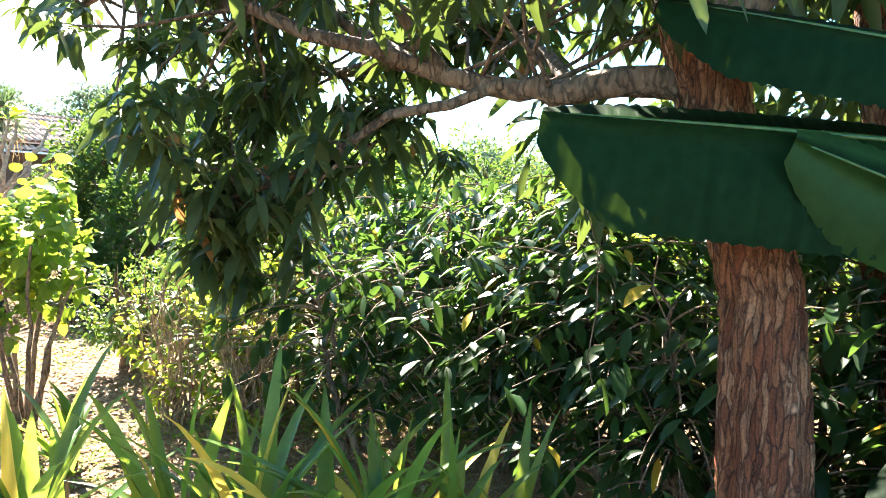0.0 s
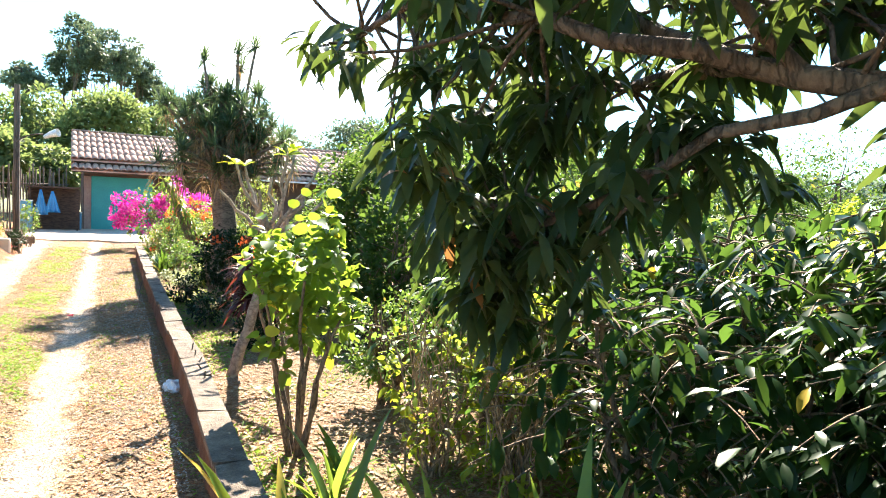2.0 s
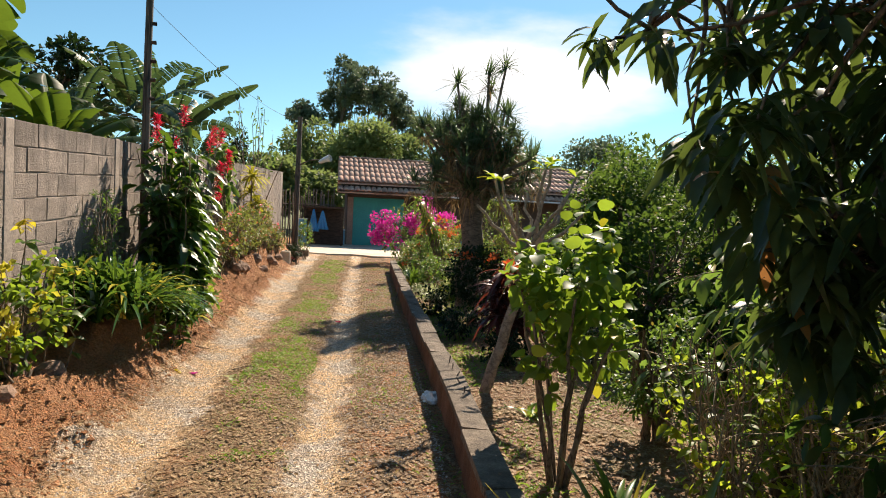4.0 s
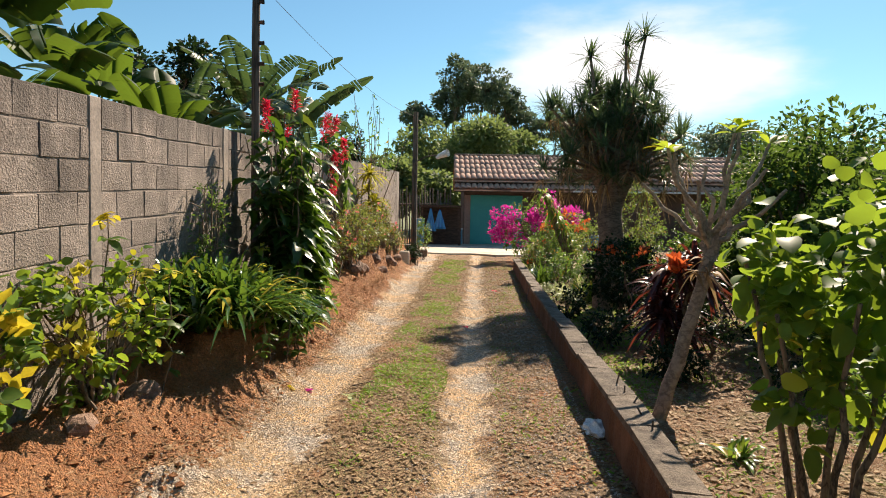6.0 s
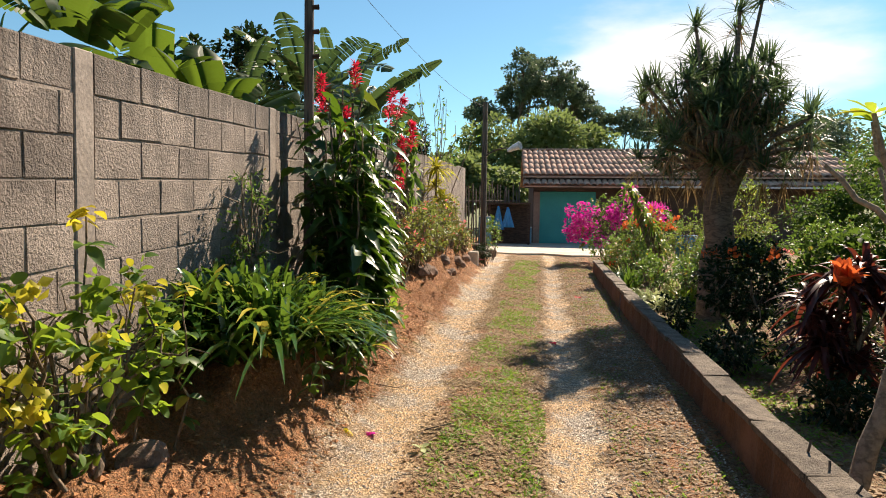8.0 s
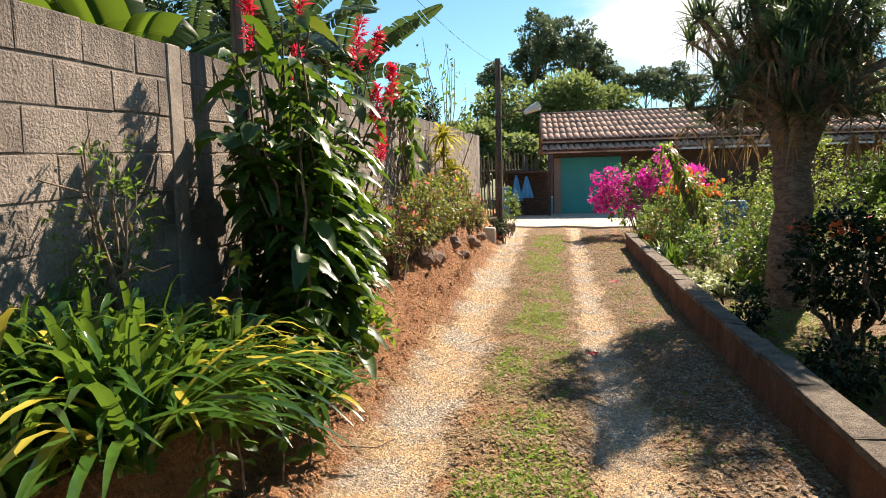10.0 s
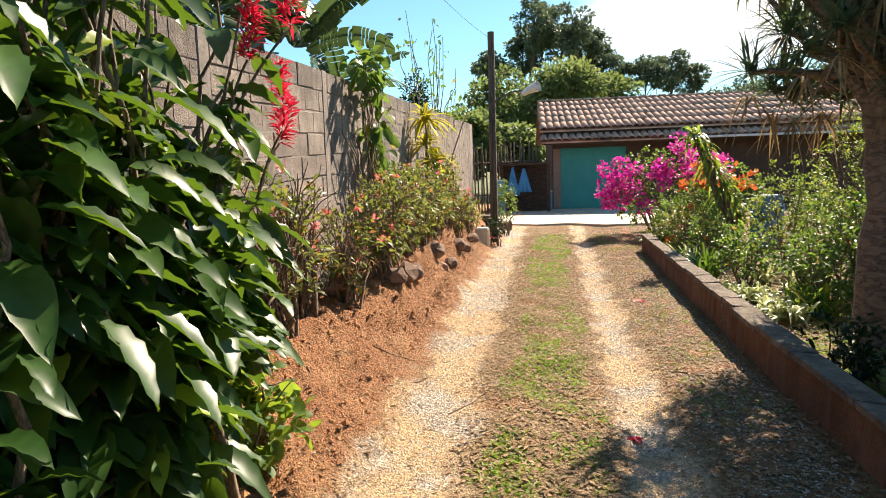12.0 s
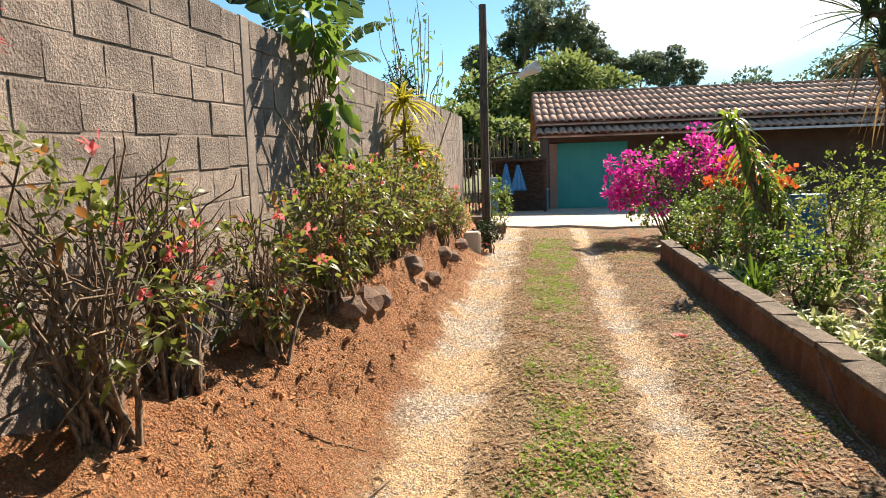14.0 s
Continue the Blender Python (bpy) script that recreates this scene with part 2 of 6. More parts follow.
L_BANDARK = leaf_mat("dark_torn_banana_leaf", (0.025, 0.055, 0.025), (0.06, 0.1, 0.04), (0.16, 0.26, 0.06), 0.45, 0.25)
L_LIGHT = leaf_mat("light_green_leaf", (0.07, 0.14, 0.018), (0.17, 0.25, 0.03), (0.68, 0.8, 0.05), 0.5, 0.5, (0.5, 0.42, 0.03), 0.05)
L_FINE = leaf_mat("fine_olive_leaf", (0.05, 0.09, 0.018), (0.125, 0.18, 0.035), (0.45, 0.56, 0.08), 0.5, 0.42, (0.45, 0.36, 0.05), 0.04)
L_HIB = leaf_mat("hibiscus_leaf", (0.035, 0.095, 0.016), (0.09, 0.165, 0.026), (0.55, 0.74, 0.05), 0.5, 0.4, (0.5, 0.45, 0.03), 0.04)
L_MID = leaf_mat("mid_green_leaf", (0.035, 0.085, 0.018), (0.09, 0.16, 0.035), (0.3, 0.46, 0.06), 0.42, 0.42, (0.4, 0.3, 0.05), 0.03)
L_OLIVE = leaf_mat("olive_small_leaf", (0.05, 0.075, 0.018), (0.14, 0.17, 0.04), (0.4, 0.46, 0.08), 0.42, 0.4, (0.45, 0.2, 0.06), 0.08)
L_CITRUS = leaf_mat("citrus_leaf", (0.02, 0.052, 0.014), (0.055, 0.105, 0.024), (0.25, 0.4, 0.05), 0.6, 0.3, (0.4, 0.35, 0.05), 0.02, 0.15)
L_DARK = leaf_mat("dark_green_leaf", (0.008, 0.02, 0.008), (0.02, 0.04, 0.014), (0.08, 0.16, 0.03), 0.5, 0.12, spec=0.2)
L_STRAP = leaf_mat("strap_leaf", (0.013, 0.05, 0.01), (0.05, 0.118, 0.02), (0.34, 0.55, 0.05), 0.2, 0.25, (0.5, 0.42, 0.06), 0.006, 0.7)
L_BLADE = leaf_mat("blade_leaf", (0.035, 0.095, 0.022), (0.1, 0.19, 0.04), (0.5, 0.66, 0.06), 0.32, 0.4, (0.5, 0.4, 0.06), 0.04)
L_VARIEG = leaf_mat("striped_pale_leaf", (0.3, 0.36, 0.14), (0.55, 0.58, 0.32), (0.6, 0.62, 0.25), 0.4, 0.4)
L_DRAC = leaf_mat("dracaena_leaf", (0.03, 0.055, 0.03), (0.075, 0.115, 0.055), (0.2, 0.3, 0.09), 0.4, 0.3)
L_YELLOW = leaf_mat("yellow_leaf", (0.45, 0.36, 0.02), (0.7, 0.55, 0.04), (0.85, 0.7, 0.05), 0.45, 0.45)
L_YELGREEN = leaf_mat("yellow_green_leaf", (0.22, 0.24, 0.025), (0.5, 0.42, 0.04), (0.75, 0.68, 0.06), 0.45, 0.45)
L_REDFLOWER = leaf_mat("red_bract", (0.5, 0.012, 0.035), (0.75, 0.04, 0.09), (0.85, 0.04, 0.1), 0.5, 0.4)
L_CORAL = leaf_mat("coral_petal", (0.72, 0.11, 0.13), (0.85, 0.28, 0.28), (0.9, 0.28, 0.26), 0.5, 0.4)
L_MAGENTA = leaf_mat("magenta_bract", (0.5, 0.015, 0.26), (0.75, 0.06, 0.45), (0.9, 0.06, 0.5), 0.5, 0.45)
L_ORANGE = leaf_mat("orange_red_leaf", (0.5, 0.06, 0.02), (0.7, 0.16, 0.04), (0.85, 0.2, 0.05), 0.5, 0.4)
L_CORDY = leaf_mat("dark_red_leaf", (0.03, 0.012, 0.012), (0.09, 0.025, 0.02), (0.3, 0.06, 0.03), 0.4, 0.3)
L_DRY = leaf_mat("dry_leaf", (0.17, 0.092, 0.042), (0.42, 0.29, 0.16), (0.4, 0.28, 0.12), 0.7, 0.25)
L_GRASS = leaf_mat("grass_blade", (0.09, 0.19, 0.02), (0.2, 0.34, 0.04), (0.48, 0.7, 0.07), 0.5, 0.42, (0.42, 0.3, 0.13), 0.12)
# L_FAR is lightened so that its colour carries the haze of distance.
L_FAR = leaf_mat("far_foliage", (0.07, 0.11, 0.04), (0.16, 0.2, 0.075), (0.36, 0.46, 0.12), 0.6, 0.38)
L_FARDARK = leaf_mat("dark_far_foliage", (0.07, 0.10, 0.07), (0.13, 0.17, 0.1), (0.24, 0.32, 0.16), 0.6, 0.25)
# Distance haze is painted into this leaf colour: paler and bluer.
L_FARBLUE = leaf_mat("haze_tinted_far_foliage", (0.11, 0.16, 0.13), (0.17, 0.23, 0.17), (0.24, 0.32, 0.2), 0.7, 0.3)


# ---- builders ----
def V(*a):
    return np.array(a, float)


def unit(a):
    a = np.asarray(a, float)
    return a / np.maximum(np.linalg.norm(a, axis=-1, keepdims=True), 1e-9)


def raw_mesh(name, verts, faces, mat, smooth=True):
    me = bpy.data.meshes.new(name)
    verts = np.asarray(verts, np.float32)
    faces = np.asarray(faces, np.int32)
    me.vertices.add(len(verts))
    me.vertices.foreach_set("co", verts.ravel())
    k = faces.shape[1]
    me.loops.add(faces.size)
    me.loops.foreach_set("vertex_index", faces.ravel())
    me.polygons.add(len(faces))
    me.polygons.foreach_set("loop_start", np.arange(0, faces.size, k, dtype=np.int32))
    me.polygons.foreach_set("use_smooth", np.full(len(faces), smooth))
    me.update(calc_edges=True)
    me.validate()
    me.materials.append(mat)
    return me


def part(name, data, mat=None, parent=None, label="", kind=""):
    """Links a mesh (or bmesh) as one object under its thing."""
    if isinstance(data, bmesh.types.BMesh):
        me = bpy.data.meshes.new(name)
        bmesh.ops.recalc_face_normals(data, faces=data.faces)
        data.to_mesh(me)
        data.free()
        me.materials.append(mat)
        data = me
    ob = new(name, data)
    if parent is not None:
        ob.parent = parent
    return tagged(ob, label=label, kind=kind)


def thing(name, at, label, category, group="", kind=""):
    ob = new(name)
    ob.location = at
    ob.empty_display_size = 0.1
    return tagged(ob, label, category, group, kind)


# leaf outlines: (along, half width) from the base to the tip
SHAPES = {
    "oval": ((0, 0.04), (0.25, 0.8), (0.5, 1.0), (0.78, 0.66), (1, 0.03)),
    "lance": ((0, 0.05), (0.3, 0.75), (0.6, 1.0), (0.85, 0.6), (1, 0.02)),
    "round": ((0, 0.2), (0.2, 0.9), (0.5, 1.0), (0.8, 0.75), (1, 0.12)),
    "strap": ((0, 0.7), (0.35, 1.0), (0.7, 0.8), (1, 0.04)),
    "ribbed": ((0, 0.04), (0.1, 0.4), (0.2, 0.68), (0.3, 0.87), (0.4, 0.97), (0.5, 1.0), (0.6, 0.95), (0.7, 0.82), (0.8, 0.62), (0.9, 0.34), (1, 0.02)),
    "simple": ((0, 0.1), (0.5, 1.0), (1, 0.05)),
}


def leaves(base, along, normal, length, width, shape="oval", droop=0.15, fold=0.25, wave=0.0):
    """Blades folded along the midrib that droop to the tip. Returns vertices and quads."""
    base, along, normal = np.asarray(base, float), unit(along), np.asarray(normal, float)
    n = len(base)
    length, width = np.broadcast_to(length, n)[:, None], np.broadcast_to(width, n)[:, None]
    droop = np.broadcast_to(droop, n)[:, None]
    side = unit(np.cross(along, normal))
    nor = unit(np.cross(side, along))
    rows = SHAPES[shape]
    out = []
    for i, (u, w) in enumerate(rows):
        mid = base + along * (u * length) + V(0, 0, -1) * (droop * length * u ** 2) 
        e = side * (w * width / 2)
        lift = nor * (w * width / 2 * fold)
        wv = nor * (wave * width * (1 if i % 2 else -1))
        out += [mid - e + lift + wv, mid, mid + e + lift - wv]
    verts = np.stack(out, 1).reshape(-1, 3)
    k = 3 * len(rows)
    q = []
    for i in range(len(rows) - 1):
        a = 3 * i
        q += [(a, a + 1, a + 4, a + 3), (a + 1, a + 2, a + 5, a + 4)]
    faces = (np.arange(n) * k)[:, None, None] + np.array(q)[None]
    return verts, faces.reshape(-1, 4)


def tubes(lines, radii, sides=6):
    """Tapered tubes along polylines (lists of points), joined. radii: (start, end) a line."""
    vs, fs, off = [], [], 0
    for pts, (r0, r1) in zip(lines, radii):
        pts = np.asarray(pts, float)
        n = len(pts)
        tan = unit(np.gradient(pts, axis=0))
        ref = V(1, 0.13, 0) if abs(tan[0][0]) < 0.8 else V(0, 1, 0.1)
        a = unit(np.cross(tan, ref))
        b = np.cross(tan, a)
        ang = np.linspace(0, 2 * math.pi, sides, endpoint=False)
        r = np.linspace(r0, r1, n)[:, None, None]
        ring = pts[:, None] + r * (np.cos(ang)[None, :, None] * a[:, None] + np.sin(ang)[None, :, None] * b[:, None])
        vs.append(ring.reshape(-1, 3))
        for i in range(n - 1):
            for j in range(sides):
                k = (j + 1) % sides
                fs.append((off + i * sides + j, off + i * sides + k, off + (i + 1) * sides + k, off + (i + 1) * sides + j))
        off += n * sides
    return np.concatenate(vs), np.array(fs)


def bend(a, b, n=6, sag=0.0, wob=0.0):
    """Points from a to b, sagging (minus: arching), with some wobble."""
    a, b = np.asarray(a, float), np.asarray(b, float)
    u = np.linspace(0, 1, n)[:, None]
    p = a + (b - a) * u
    p[:, 2:] -= sag * 4 * u * (1 - u)
    if wob:
        w = RNG.normal(0, wob, (n, 3))
        w[0] = w[-1] = 0
        p += w
    return p


def ball(n, fill=0.55):
    """Random points in a unit ball, more of them near its skin."""
    d = unit(RNG.normal(0, 1, (n, 3)))
    return d * (RNG.uniform(fill ** 3, 1, n) ** (1 / 3))[:, None], d


def leaf_part(name, parent, v, f, mat, label=""):
    at = np.array(parent.location)
    return part(name, raw_mesh(name, v - at, f, mat), parent=parent, label=label)


def wood_part(name, parent, lines, radii, mat, sides=6, label=""):
    v, f = tubes(lines, radii, sides)
    return part(name, raw_mesh(name, v - np.array(parent.location), f, mat), parent=parent, label=label)


def clump(center, radii, n, mat_len, mat_wid, shape="oval", droop=0.25, up=0.35, fill=0.5, sprays=0, fold=0.25):
    """Leaves over a rough ball: pointing outward and up; sprays: number of twigs they gather on."""
    center, radii = np.asarray(center, float), np.asarray(radii, float)
    if sprays:
        c, d0 = ball(sprays, fill)
        idx = RNG.integers(0, sprays, n)
        base = center + c[idx] * radii + RNG.normal(0, mat_len * 0.55, (n, 3))
        d = unit(d0[idx] * 0.6 + RNG.normal(0, 0.7, (n, 3)))
    else:
        p, d = ball(n, fill)
        base = center + p * radii
        d = unit(d + RNG.normal(0, 0.6, (n, 3)))
    d[:, 2] += up
    nor = unit(V(0, 0, 1) + RNG.normal(0, 0.5, (n, 3)))
    s = RNG.uniform(0.6, 1.25, n)
    return leaves(base, d, nor, mat_len * s, mat_wid * s, shape, droop, fold)


def joined(items):
    vs, fs, off = [], [], 0
    for v, f in items:
        vs.append(v)
        fs.append(f + off)
        off += len(v)
    return np.concatenate(vs), np.concatenate(fs)


def box(bm, lo, hi, bevel=0.0):
    r = bmesh.ops.create_cube(bm, size=1)
    lo, hi = Vector(lo), Vector(hi)
    for v in r["verts"]:
        v.co = Vector((lo[i] + (v.co[i] + 0.5) * (hi[i] - lo[i]) for i in range(3)))
    if bevel:
        es = list({e for v in r["verts"] for e in v.link_edges})
        bmesh.ops.bevel(bm, geom=es, offset=bevel, segments=1, affect="EDGES", clamp_overlap=True)


def box_part(name, parent, lo, hi, mat, bevel=0.01, label=""):
    bm = bmesh.new()
    at = Vector(parent.location)
    box(bm, Vector(lo) - at, Vector(hi) - at, bevel)
    return part(name, bm, mat, parent, label)


def smooth01(a, b, x):
    u = np.clip((np.asarray(x, float) - a) / (b - a), 0, 1)
    return u * u * (3 - 2 * u)


# ---- ground ----
def kerb_x(y):
    d = np.asarray(y, float) - 7
    return 1.43 + 0.052 * d + 0.018 * np.minimum(d, 0)


WALL_X = -1.89


def left_track(y):
    return -0.73 + 0.028 * (np.asarray(y, float) - 8)


def right_track(y):
    return 0.53 + 0.046 * (np.asarray(y, float) - 8)


def wavy(x, y, s, k):
    return np.sin(x * s * 1.3 + k + 1.7 * np.sin(y * s * 0.7 + k)) * np.sin(y * s + 2.1 * k + 1.3 * np.sin(x * s * 0.9))


def height(x, y):
    x, y = np.asarray(x, float), np.asarray(y, float)
    rise = 0.013 * np.clip(y - 14, 0, 20)
    foot = -0.78 + 0.2 * smooth01(13.2, 15.5, y) + 0.1 * wavy(x * 0 + 1.0, y, 1.1, 0.4) + 0.06 * np.sin(y * 3.1)
    hb = 0.52 + 0.022 * np.clip(y - 12, 0, 14) + 0.04 * np.sin(y * 1.7) - 0.12 * (1 - smooth01(7.2, 8.8, y))
    d = foot - x + 0.05 * wavy(x, y, 4.1, 1.7)
    t = np.clip(d / 0.75, 0, 1)
    step = 0.36 * smooth01(-0.05, 0.62, d) + 0.64 * smooth01(0.5, 0.74, d)
    soft = np.maximum(smooth01(11.4, 12.6, y) * (1 - smooth01(14.2, 15.2, y)), 1 - smooth01(7.4, 8.6, y))
    step = step * (1 - soft) + soft * (0.75 * np.clip(d / 1.0, 0, 1) + 0.25 * smooth01(0.25, 0.8, d))
    bank = hb * step * smooth01(2.0, 4.6, y) * (1 - smooth01(25, 28, y))
    garden = -0.07 * smooth01(0.05, 0.3, x - kerb_x(y)) * (1 - smooth01(16, 24, y))
    tracks = -0.045 * np.exp(-((x - left_track(y)) / 0.26) ** 2) - 0.055 * np.exp(-((x - right_track(y)) / 0.2) ** 2) + 0.02 * np.exp(-((x - (left_track(y) + right_track(y)) / 2) / 0.25) ** 2) * (1 + wavy(x, y, 5.0, 0.8))
    tracks *= smooth01(3, 5, y) * (1 - smooth01(22, 25, y))
    rough = 0.012 * wavy(x, y, 2.3, 0.2) + 0.008 * wavy(x, y, 6.1, 1.2) + smooth01(0.1, 0.6, t) * (0.045 * wavy(x, y, 3.1, 2.2) + 0.035 * wavy(x, y, 8.0, 0.7) + 0.026 * wavy(x, y, 17.0, 1.9) + 0.02 * wavy(x, y, 31.0, 0.4) + 0.014 * wavy(x, y, 57.0, 1.1))
    far = 6.0 * smooth01(60, 260, np.hypot(x, y - 10)) * np.clip(0.25 + (y - 10) / 200, -0.35, 1)
    return rise + bank + garden + tracks + rough + far


def ground_mat():
    m, nt, b, geo = base_mat("earth_drive", 0.95)
    P = geo.outputs["Position"]
    sep = nt.nodes.new("ShaderNodeSeparateXYZ")
    nt.links.new(P, sep.inputs[0])
    x, y = sep.outputs["X"], sep.outputs["Y"]
    wob = maths(nt, "MULTIPLY", maths(nt, "SUBTRACT", noise_tex(nt, 1.6, 6, 0.72, P), 0.5), 1.0)
    fine, mid, big = noise_tex(nt, 130, 3, 0.75, P), noise_tex(nt, 26, 5, 0.75, P), noise_tex(nt, 2.2, 6, 0.7, P)

    def band(center, slope, half, soft):
        c = maths(nt, "ADD", maths(nt, "MULTIPLY", maths(nt, "SUBTRACT", y, 8.0), slope), center)
        d = maths(nt, "ABSOLUTE", maths(nt, "SUBTRACT", maths(nt, "ADD", x, maths(nt, "MULTIPLY", wob, 0.8)), c))
        r = nt.nodes.new("ShaderNodeMapRange")
        r.interpolation_type = "SMOOTHSTEP"
        r.inputs["From Min"].default_value, r.inputs["From Max"].default_value = half + soft, half - soft
        nt.links.new(d, r.inputs["Value"])
        return r.outputs["Result"]

    red = ramp(nt, big, [(0.3, (0.38, 0.135, 0.045)), (0.52, (0.53, 0.23, 0.095)), (0.72, (0.66, 0.36, 0.165))])
    red = mixc(nt, ramp(nt, mid, [(0.56, (0, 0, 0)), (0.7, (1, 1, 1))]), red, (0.24, 0.12, 0.06))
    v = nt.nodes.new("ShaderNodeTexVoronoi")
    v.inputs["Scale"].default_value = 70
    nt.links.new(P, v.inputs["Vector"])
    chip = ramp(nt, v.outputs["Color"], [(0.15, (0.28, 0.23, 0.185)), (0.5, (0.62, 0.52, 0.42)), (0.85, (0.86, 0.77, 0.66))])
    sand = mixc(nt, ramp(nt, mid, [(0.4, (0, 0, 0)), (0.6, (1, 1, 1))]), (0.68, 0.43, 0.22), (0.83, 0.61, 0.37))
    gravel_share = ramp(nt, noise_tex(nt, 1.3, 5, 0.7, P), [(0.45, (0, 0, 0)), (0.58, (1, 1, 1))])
    track = mixc(nt, gravel_share, sand, chip)
    litter = ramp(nt, v.outputs["Color"], [(0.2, (0.12, 0.075, 0.035)), (0.45, (0.3, 0.2, 0.09)), (0.7, (0.48, 0.37, 0.2)), (0.95, (0.17, 0.19, 0.05))])
    middle = mixc(nt, ramp(nt, noise_tex(nt, 1.9, 5, 0.7, P), [(0.3, (0, 0, 0)), (0.5, (1, 1, 1))]), red, litter)
    col = mixc(nt, band(0.15, 0.045, 1.0, 0.2), red, middle)
    soil_straw = ramp(nt, noise_tex(nt, 60, 4, 0.8, P), [(0.42, (0, 0, 0)), (0.6, (0.75, 0.75, 0.75))])
    col = mixc(nt, soil_straw, col, mixc(nt, mid, (0.13, 0.06, 0.028), (0.48, 0.27, 0.13)))
    col = mixc(nt, band(-0.73, 0.028, 0.26, 0.09), col, track)
    col = mixc(nt, band(0.53, 0.046, 0.17, 0.07), col, track)
    verge = mixc(nt, ramp(nt, mid, [(0.42, (0, 0, 0)), (0.62, (1, 1, 1))]), mixc(nt, 0.6, litter, (0.11, 0.065, 0.034)), (0.27, 0.175, 0.1))
    verge = mixc(nt, ramp(nt, noise_tex(nt, 3.1, 6, 0.75, P), [(0.47, (0, 0, 0)), (0.6, (0.85, 0.85, 0.85))]), verge, red)
    col = mixc(nt, band(1.14, 0.052, 0.34, 0.16), col, verge)
    crumb = noise_tex(nt, 38, 4, 0.8, P)
    # Crumb noise also darkens the colour, standing in for shadows between crumbs.
    col = mixc(nt, 1.0, col, ramp(nt, crumb, [(0.38, (0.66, 0.62, 0.58)), (0.5, (1.05, 1.05, 1.05)), (0.66, (1.3, 1.28, 1.24))]), "MULTIPLY")
    col = mixc(nt, 1.0, col, ramp(nt, fine, [(0.3, (0.58, 0.56, 0.53)), (0.7, (1.4, 1.4, 1.4))]), "MULTIPLY")
    # garden soil and grass beyond the kerb, pale grass far off
    soil = mixc(nt, ramp(nt, noise_tex(nt, 0.9, 6, 0.75, P), [(0.5, (0, 0, 0)), (0.66, (1, 1, 1))]), mixc(nt, mid, (0.2, 0.085, 0.035), (0.42, 0.24, 0.115)), mixc(nt, mid, (0.1, 0.12, 0.03), (0.34, 0.3, 0.11)))
    soil = mixc(nt, ramp(nt, v.outputs["Color"], [(0.56, (0, 0, 0)), (0.8, (0.7, 0.7, 0.7))]), soil, (0.45, 0.35, 0.22))
    soil = mixc(nt, 1.0, soil, ramp(nt, fine, [(0.2, (0.6, 0.6, 0.6)), (0.8, (1.3, 1.3, 1.3))]), "MULTIPLY")
    g = maths(nt, "GREATER_THAN", maths(nt, "SUBTRACT", x, maths(nt, "MULTIPLY", y, 0.052)), maths(nt, "SUBTRACT", 1.2, maths(nt, "MULTIPLY", maths(nt, "MAXIMUM", maths(nt, "SUBTRACT", 7.0, y), 0.0), 0.018)))
    col = mixc(nt, g, col, soil)
    far = maths(nt, "MAXIMUM", maths(nt, "GREATER_THAN", maths(nt, "ABSOLUTE", x), 18.0), maths(nt, "GREATER_THAN", y, 42.0))
    col = mixc(nt, far, col, mixc(nt, big, (0.1, 0.13, 0.05), (0.24, 0.24, 0.1)))
    nt.links.new(col, b.inputs["Base Color"])
    bump(nt, b, maths(nt, "ADD", maths(nt, "ADD", fine, maths(nt, "MULTIPLY", crumb, 2.6)), v.outputs["Distance"]), 1.0, 0.034)
    return m


def graded(lo, hi, step, end, grow=1.35):
    inner = np.arange(lo, hi, step)
    out, s, p = [], step, hi
    while p < end:
        out.append(p)
        s *= grow
        p += s
    neg, s, p = [], step, lo - step
    while p > -end:
        neg.append(p)
        s *= grow
        p -= s
    return np.concatenate([neg[::-1], inner, out])


gx, gy = graded(-2.1, 3.0, 0.035, 900), graded(3.5, 20, 0.04, 900)
GX, GY = np.meshgrid(gx, gy)
gv = np.stack([GX, GY, height(GX, GY)], -1).reshape(-1, 3)
nx, ny = len(gx), len(gy)
ii = (np.arange(ny - 1)[:, None] * nx + np.arange(nx - 1)[None]).ravel()
ground = part("ground", raw_mesh("ground", gv, np.stack([ii, ii + 1, ii + nx + 1, ii + nx], 1), ground_mat()), kind="structure")
tagged(ground, "orange earth drive with pale gravel wheel tracks and a red soil bank", "ground")


def H(x, y):
    return float(height(x, y))


